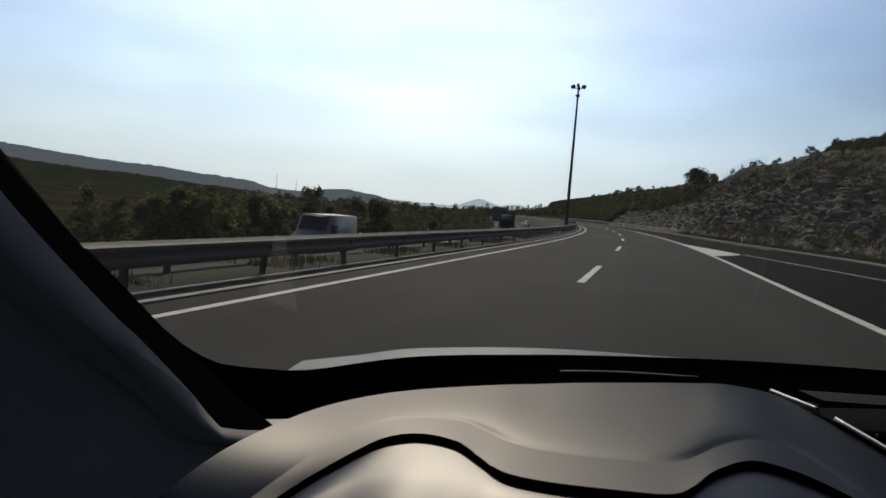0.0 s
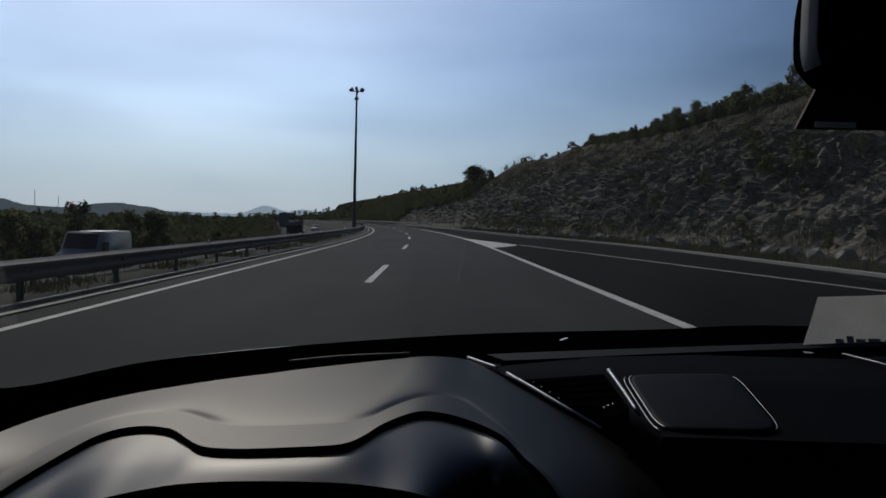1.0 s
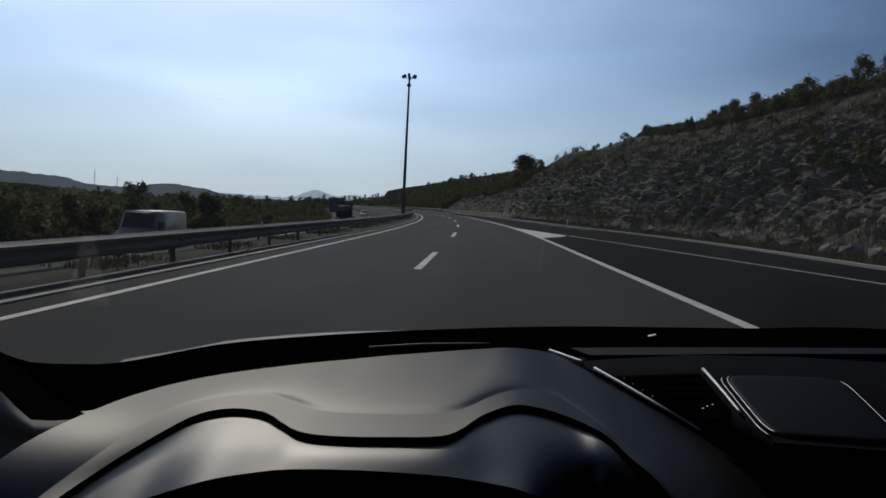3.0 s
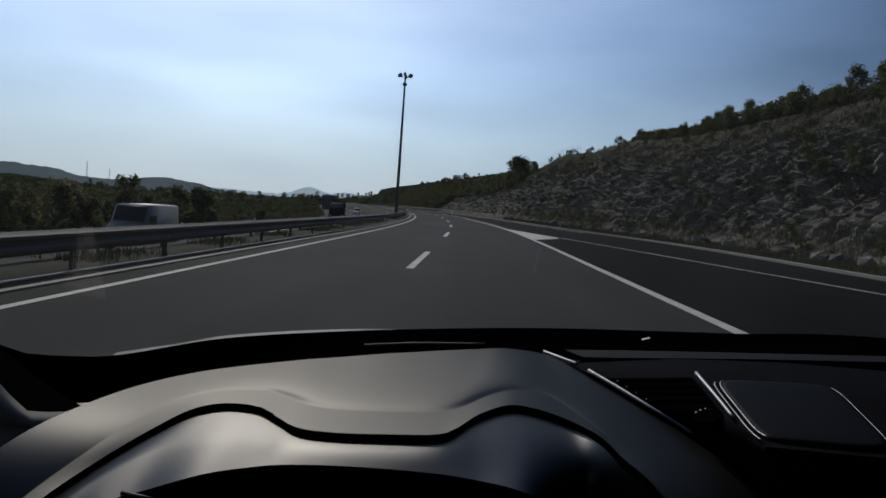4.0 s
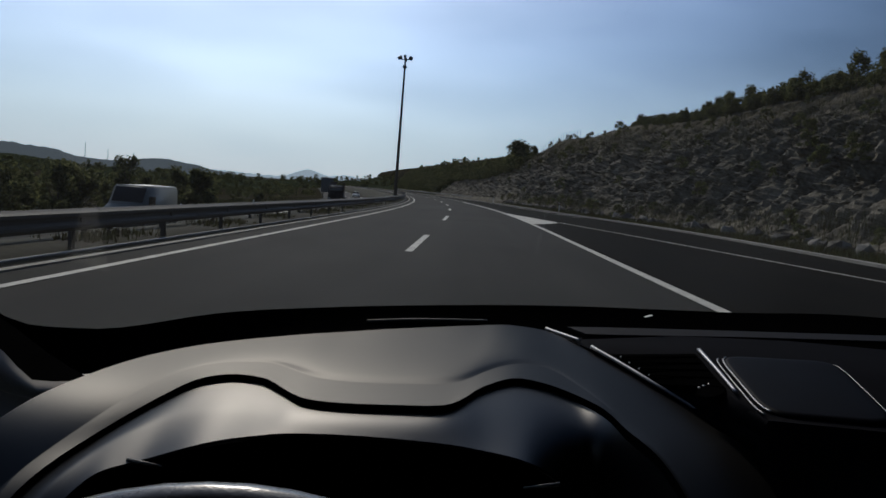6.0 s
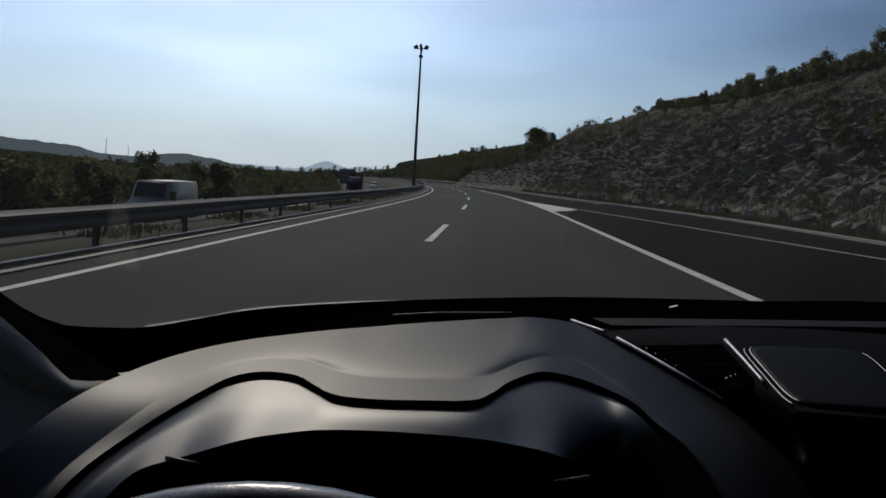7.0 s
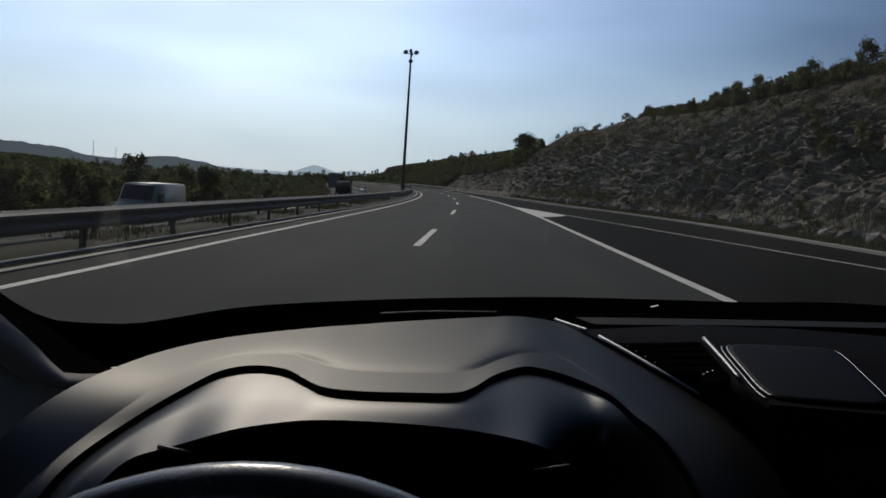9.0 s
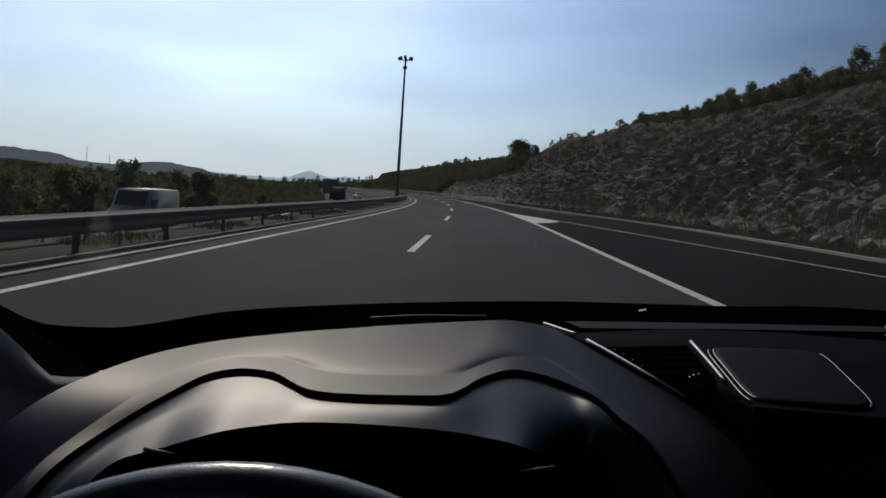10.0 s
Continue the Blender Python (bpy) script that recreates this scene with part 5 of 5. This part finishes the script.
def loose_rocks():
    rnd = random.Random(4)
    bm = bmesh.new()
    for _ in range(330):
        y = rnd.uniform(10, 125)
        s = 0.12 + 0.42 * rnd.random() ** 2
        own = bmesh.ops.create_icosphere(bm, subdivisions=1, radius=s)["verts"]
        m = pose(cx(y) + verge(y) - rnd.uniform(-0.2, 1.0), y, 0.06 + s * 0.3, rnd.uniform(0, 90), rnd.uniform(0, 90), rnd.uniform(0, 90))
        for v in own:
            v.co = m @ (v.co * rnd.uniform(0.65, 1.15))
    solo("loose_rocks", bm, M_BOULDER, "pale broken stones at the foot of the cutting", "stones", "stuff", smooth=False)


loose_rocks()


# ---- distance ----
def ridge(name, label, dist, deep, points, mat, rough, cols=260, rows=14):
    """A long hill: its foot at dist, its crest deep behind, its skyline given as height over bearing."""
    bm = bmesh.new()
    a0, a1 = points[0][0], points[-1][0]
    grid = []
    for i in range(cols):
        a = a0 + (a1 - a0) * i / (cols - 1)
        col = []
        for j in range(rows + 3):
            u = min(1.0, j / (rows - 1))
            d = dist + deep * j / (rows - 1)
            top = (dist + deep) * math.tan(radians(profile(points, a))) + 1.25 - rough
            q = Vector((math.sin(radians(a)) * d, math.cos(radians(a)) * d, 0))
            z = -6 + (top + 6) * u ** 0.8 - (8 * (j - rows + 1) if j >= rows else 0)
            z += rough * (noise.noise(q * (0.9 / rough / 3)) + 0.6 * noise.noise(q * (2.2 / rough / 3)))
            col.append(bm.verts.new((q.x, q.y, z)))
        grid.append(col)
    for c, d in zip(grid, grid[1:]):
        for j in range(rows + 2):
            bm.faces.new((c[j], d[j], d[j + 1], c[j + 1]))
    bmesh.ops.recalc_face_normals(bm, faces=bm.faces)
    return solo(name, bm, mat, label, "hill", "structure")


# distance haze painted on: a dark body with a faint bluish emission
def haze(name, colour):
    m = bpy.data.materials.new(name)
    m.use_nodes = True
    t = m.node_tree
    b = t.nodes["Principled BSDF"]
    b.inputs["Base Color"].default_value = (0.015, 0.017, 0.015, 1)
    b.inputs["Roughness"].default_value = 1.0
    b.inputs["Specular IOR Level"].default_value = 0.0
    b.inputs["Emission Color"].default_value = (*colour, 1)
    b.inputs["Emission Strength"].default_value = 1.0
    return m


ridge("wooded_hill", "dark wooded hill where the road bends away", 340, 160, HILL, M_FOREST, 1.3)
ridge("dark_hill", "dark wooded hill across the valley", 620, 260, [(-80, 1.9), (-50, 1.3), (-38, 0.7), (-32, 0.3), (-27, 0.0), (-22, -0.4), (-16, -0.6)], M_FOREST, 1.6)
ridge("near_mountain", "dark bare mountains across the valley", 1300, 500, [(-80, 2.4), (-48, 2.0), (-36, 1.3), (-32, 1.0), (-29.5, 0.85), (-27.5, 0.42), (-26, 0.36), (-22.3, 0.76), (-20.4, 0.55), (-18.4, 0.16), (-16, -0.1), (-14, -0.1)], haze("near_haze_glow", (0.13, 0.156, 0.185)), 2.0)
ridge("far_mountain", "pale blue mountains, their haze painted as glow", 3200, 700, [(-60, 0.6), (-20, 0.3), (-14.4, 0.2), (-12.3, 0.84), (-10.7, 0.48), (-9.5, 0.66), (-8.4, 0.48), (-7, 0.6), (-2, 0.5), (6, 0.4)], haze("far_haze_glow", (0.62, 0.75, 0.88)), 4.0)


def radio_mast(a, d, foot, h):
    """A thin lattice mast on the mountains: three legs and their braces."""
    g = thing("radio_mast", "thin distant radio mast on the hazy mountains", "radio mast", (math.sin(radians(a)) * d, math.cos(radians(a)) * d, foot))
    legs = [Vector((math.cos(k * 2.094), math.sin(k * 2.094), 0)) for k in range(3)]
    for v in legs:
        part("leg", tube([v * 1.6, v * 0.9 + Vector((0, 0, h * 0.5)), v * 0.4 + Vector((0, 0, h))], 0.2, 6), M_STEEL, g)
    for k in range(9):
        z = h * k / 9
        part("brace", tube([legs[k % 3] * 1.4 * (1 - 0.6 * k / 9) + Vector((0, 0, z)), legs[(k + 1) % 3] * 1.4 * (1 - 0.6 * k / 9) + Vector((0, 0, z + h / 9))], 0.2, 5), M_STEEL, g)


radio_mast(-27.3, 1790, 8.0, 36)
radio_mast(-25.9, 1790, 8.0, 25)


# ---- vehicles on the far carriageway ----
M_WHITE = material("white_paint", (0.7, 0.7, 0.69), 0.35, vary=0.06, scale=1.5, fine=40, bump=0.0, coat=0.4)
M_VANPAINT = material("van_paint", (0.17, 0.185, 0.18), 0.5, vary=0.15, scale=1.5, fine=40, bump=0.0, spec=0.2)
M_DARKPAINT = material("dark_blue_paint", (0.01, 0.01, 0.013), 0.6, vary=0.15, scale=1.5, fine=40, bump=0.0, spec=0.2)
M_BROWN = material("tarpaulin", (0.05, 0.025, 0.02), 0.8, vary=0.4, scale=1.5, fine=30, bump=0.2, depth=0.01)
M_PANE = material("dark_glass", (0.01, 0.012, 0.014), 0.12, vary=0.1, scale=2, fine=30, bump=0.0)
M_LAMP = material("lamp_lens", (0.75, 0.75, 0.72), 0.2, vary=0.05, scale=20, fine=90, bump=0.0)


def slab_of(outline, width, inset=0.0, bevel=0.04):
    """A side outline (y, z) drawn out to a width, narrower towards the top by inset."""
    bm = bmesh.new()
    top = max(z for _, z in outline)
    rings = []
    for s in (-1, 1):
        rings.append([bm.verts.new((s * (width / 2 - inset * z / top), y, z)) for y, z in outline])
    bm.faces.new(rings[0])
    bm.faces.new(rings[1][::-1])
    n = len(outline)
    for k in range(n):
        bm.faces.new((rings[0][k], rings[1][k], rings[1][(k + 1) % n], rings[0][(k + 1) % n]))
    bmesh.ops.recalc_face_normals(bm, faces=bm.faces)
    if bevel:
        bmesh.ops.bevel(bm, geom=bm.edges[:], offset=bevel, segments=2, affect="EDGES")
    return bm


def place(g, x, y):
    g.location = (cx(y) + x, y, LOW_ROAD)
    g.rotation_euler = (0, 0, math.atan((cx(y + 1) - cx(y - 1)) / -2))
    return g


def passenger_car(x, y, mat, label):
    g = thing("passenger_car", label, "car", group="oncoming vehicles")
    part("body", slab_of([(-2.1, 0.3), (2.1, 0.3), (2.15, 0.6), (1.9, 0.85), (-0.9, 0.95), (-2.1, 0.8), (-2.2, 0.5)], 1.75, 0.06), mat, g)
    part("cabin", slab_of([(-1.0, 0.9), (1.75, 0.88), (1.45, 1.35), (0.8, 1.45), (-0.25, 1.42)], 1.6, 0.2, 0.03), M_PANE, g)
    part("roof", slab_of([(-0.2, 1.41), (1.4, 1.36), (0.8, 1.475)], 1.3, 0.05, 0.01), mat, g)
    for sx in (-1, 1):
        for yy in (-1.35, 1.3):
            wheel_part(g, sx * 0.78, yy, 0.31, 0.2)
        part("headlight", block((0.34, 0.08, 0.14), (sx * 0.62, -2.15, 0.66), 0.02), M_LAMP, g)
    part("windscreen", block((1.25, 0.02, 0.5), (0, -0.66, 1.16), 0.01, turn=None), M_PANE, g)
    return place(g, x, y)


def lorry(x, y):
    g = thing("lorry", "dark flatbed lorry loaded with rusty red machinery", "lorry", group="oncoming vehicles")
    part("cab", slab_of([(-5.2, 0.5), (-3.2, 0.5), (-3.2, 2.75), (-4.7, 2.75), (-5.2, 1.7)], 2.4, 0.05), M_DARKPAINT, g)
    part("roof_lamps", block((1.8, 0.12, 0.1), (0, -4.5, 2.82), 0.02), M_WHITE, g)
    part("windscreen", block((2.1, 0.04, 0.8), (0, -5.0, 2.1), 0.02, turn=None), M_PANE, g)
    part("load_bed", block((2.5, 8.0, 0.25), (0, 1.0, 1.05), 0.03), M_STEEL, g)
    load = part("machine_body", slab_of([(-2.4, 1.2), (4.6, 1.2), (4.6, 1.9), (3.4, 2.3), (0.4, 2.1), (-1.8, 1.7)], 2.2, 0.05, 0.08), M_BROWN, g)
    part("canopy", block((2.2, 4.2, 0.12), (0, 2.2, 3.35), 0.03), M_BROWN, load)
    for sx in (-1, 1):
        for yy in (0.3, 2.2, 4.1):
            part("canopy_post", block((0.1, 0.1, 1.5), (sx * 1.0, yy, 2.6), 0.01), M_BROWN, load)
        part("side_arm", tube([(sx * 0.9, -2.2, 1.6), (sx * 0.9, -0.6, 2.5), (sx * 0.9, 0.6, 2.9)], 0.12, 8), M_DARKPAINT, load)
    roller = bmesh.new()
    bmesh.ops.create_cone(roller, cap_ends=True, segments=24, radius1=0.6, radius2=0.6, depth=2.0)
    bmesh.ops.transform(roller, matrix=pose(0, 1.0, 2.4, 0, 90, 0), verts=roller.verts)
    part("roller", roller, M_STEEL, load, smooth=False)
    for sx in (-1, 1):
        for yy in (-4.2, 2.4, 3.6):
            wheel_part(g, sx * 1.05, yy, 0.48, 0.3)
        part("headlight", block((0.3, 0.06, 0.18), (sx * 0.9, -5.2, 0.85), 0.02), M_LAMP, g)
    return place(g, x, y)


def coach(x, y):
    g = thing("coach", "dark blue touring coach with tinted windows", "coach", group="oncoming vehicles")
    part("body", slab_of([(-6.0, 0.35), (6.0, 0.35), (6.0, 3.4), (-5.3, 3.5), (-5.9, 2.2), (-6.05, 1.0)], 2.5, 0.06, 0.1), M_DARKPAINT, g)
    for sx in (-1, 1):
        for k in range(7):
            part("side_window", block((0.03, 1.5, 1.0), (sx * 1.215, -4.3 + 1.6 * k, 2.45), 0.01), M_PANE, g)
        for yy in (-3.9, 3.2):
            wheel_part(g, sx * 1.08, yy, 0.5, 0.3)
        part("headlight", block((0.35, 0.06, 0.2), (sx * 0.95, -6.05, 0.85), 0.03), M_LAMP, g)
    part("windscreen", block((2.2, 0.05, 1.3), (0, -5.72, 2.2), 0.03, turn=Matrix.Rotation(radians(-12), 4, "X")), M_PANE, g)
    part("roof_hatch", block((0.8, 0.9, 0.1), (0, -2, 3.52), 0.03), M_WHITE, g)
    return place(g, x, y)


def delivery_van(x, y):
    g = thing("delivery_van", "dull grey-white delivery van with dark windows", "van", group="oncoming vehicles")
    part("body", slab_of([(-2.6, 0.35), (2.6, 0.35), (2.6, 2.2), (2.45, 2.4), (-1.2, 2.38), (-1.75, 1.5), (-2.5, 1.15), (-2.65, 0.7)], 1.95, 0.1, 0.05), M_VANPAINT, g)
    part("windscreen", block((1.55, 0.03, 0.85), (0, -1.5, 1.94), 0.01, turn=Matrix.Rotation(radians(-32), 4, "X")), M_PANE, g)
    for sx in (-1, 1):
        part("side_window", block((0.03, 0.8, 0.5), (sx * 0.92, -0.85, 1.65), 0.01), M_PANE, g)
        for yy in (-1.7, 1.7):
            wheel_part(g, sx * 0.85, yy, 0.35, 0.22)
        part("headlight", block((0.3, 0.08, 0.2), (sx * 0.72, -2.6, 0.9), 0.03), M_LAMP, g)
    return place(g, x, y)


lorry(-16.0, 125)
passenger_car(-11.0, 196, M_WHITE, "white saloon car coming the other way")
passenger_car(-15.2, 222, M_WHITE, "white hatchback on the far carriageway")
delivery_van(-17.0, 39.0)
coach(-15.2, 275)


# ---- sign board, gantry, rails of the stretch already passed ----
def sign_board(x, y):
    g = thing("sign_board", "large grey road sign seen from its back", "road sign", (cx(y) + x, y, -2.4))
    part("panel", block((2.6, 0.05, 3.1), (0, 0, 3.0), 0.01), M_SIGN, g)
    for k in range(3):
        part("rib", block((0.1, 0.06, 3.1), (-0.9 + 0.9 * k, -0.06, 3.0), 0.01), M_GREEN, g)
    for sx in (-0.8, 0.8):
        part("post", block((0.14, 0.14, 4.3), (sx, 0.1, 2.15), 0.01), M_STEEL, g)
    return g


M_SIGN = material("aluminium_panel", (0.11, 0.112, 0.115), 0.55, 0.3, vary=0.1, scale=1.2, fine=30, bump=0.05, depth=0.003)
sign_board(-18.9, 160)


def gantry(y):
    g = thing("sign_gantry", "steel sign gantry over the far carriageway, signs seen from behind", "gantry", (cx(y), y, 0))
    for x in (-6.2, -19.6):
        part("leg", block((0.35, 0.35, 7.2), (x, 0, 3.6), 0.02), M_STEEL, g)
    for z in (5.9, 6.8):
        part("chord", block((13.8, 0.16, 0.16), (-12.9, 0, z), 0.01), M_STEEL, g)
    for k in range(8):
        part("strut", block((0.1, 0.1, 0.8), (-18.8 + 1.75 * k, 0, 6.35), 0.01), M_STEEL, g)
    for x, w in ((-16.0, 3.0), (-11.2, 4.3)):
        sgn = part("sign_panel", block((w, 0.06, 2.3), (x, 0.15, 6.4), 0.01), M_GREEN, g, "dark back of a large direction sign")
        for k in range(2):
            part("sign_lamp", block((0.5, 0.25, 0.08), (x - w / 4 + k * w / 2, 0.3, 7.7), 0.02), M_STEEL, sgn)
    return g


gantry(-24)
floodlight_mast(14.0, -48, 12.5, "tall floodlight mast beside the ramp's rail")


def street_lamp(x, y, face):
    g = thing("street_lamp", "tall galvanised street lamp with one short arm", "street lamp", (cx(y) + x, y, 0))
    part("pole", tube([(0, 0, 0), (0, 0, 5), (0, 0, 10)], 0.1, 12, taper=0.6), M_STEEL, g)
    part("arm", tube([(0, 0, 10), (0.3 * face, 0, 10.25), (0.8 * face, 0, 10.3)], 0.04, 8), M_STEEL, g)
    part("lamp_head", block((0.7, 0.26, 0.14), (1.1 * face, 0, 10.3), 0.05), M_GREEN, g)
    return g


street_lamp(13.4, -98, -1)
street_lamp(-20, -80, 1)
guard_rail(lambda y: right_edge(y) + 0.7, -120, -6, 0.42, -1, "pale galvanised guard rail beside the ramp")


def bridge_railing(x, y0, y1):
    g = thing("bridge_railing", "tall steel bridge railing with three bars", "railing", kind="structure")
    for z in (0.55, 0.95, 1.35):
        part("bar", band(x - 0.03, x + 0.03, y0, y1, z, 0.06), M_STEEL, g)
    y = y0 + 0.5
    while y < y1:
        part("post", block((0.08, 0.08, 1.38), (cx(y) + x, y, 0.68), 0.005), M_STEEL, g)
        y += 2.5
    return g


bridge_railing(-7.9, -118, -40)
bridge_railing(14.2, -118, -30)


def crest_fence():
    g = thing("wire_fence", "row of thin fence posts along the top of the cutting", "fence")
    for k in range(16):
        y = 118 + 1.7 * k
        part("post", tube([(cx(y) + verge(y) + 8.6, y, crest(y) - 0.8), (cx(y) + verge(y) + 8.6, y, crest(y) + 1.3)], 0.025, 6), M_BARK, g)


crest_fence()


def ramp_signs(x, y):
    g = thing("sign_post", "grey post with a triangular and a round road sign", "road sign", (cx(y) + x, y, 0.08))
    part("post", tube([(0, 0, -0.1), (0, 0, 3.4)], 0.04, 8), M_STEEL, g)
    tri = bmesh.new()
    a = [tri.verts.new((0.5 * math.sin(k * 2.094 + math.pi), yy, 2.9 + 0.5 * math.cos(k * 2.094 + math.pi))) for yy in (-0.05, -0.03) for k in range(3)]
    tri.faces.new(a[:3])
    tri.faces.new(a[3:][::-1])
    for k in range(3):
        tri.faces.new((a[k], a[(k + 1) % 3], a[3 + (k + 1) % 3], a[3 + k]))
    bmesh.ops.recalc_face_normals(tri, faces=tri.faces)
    part("triangle_plate", tri, M_WHITE, g, smooth=False)
    disc = bmesh.new()
    bmesh.ops.create_cone(disc, cap_ends=True, segments=28, radius1=0.32, radius2=0.32, depth=0.02)
    bmesh.ops.transform(disc, matrix=pose(0, -0.05, 2.0, 90, 0, 0), verts=disc.verts)
    part("round_plate", disc, M_DARKPAINT, g, "round blue plate", smooth=False)


ramp_signs(14.0, -5.0)


def delineator(y):
    """A white plastic edge post with a black band and a reflector."""
    g = thing("delineator_post", "white plastic delineator post with a black band", "road post", (cx(y) + right_edge(y) + 0.8, y, 0.08), group="delineator posts")
    part("post", block((0.12, 0.05, 0.95), (0, 0, 0.45), 0.015), M_WHITE, g)
    part("band", block((0.124, 0.054, 0.18), (0, 0, 0.76), 0.012), M_BLACK, g, "black band")
    part("reflector", block((0.05, 0.006, 0.12), (0, -0.029, 0.76), 0.004), M_WOOD, g, "red reflector")


for _y in (78, 128, 178):
    delineator(_y)
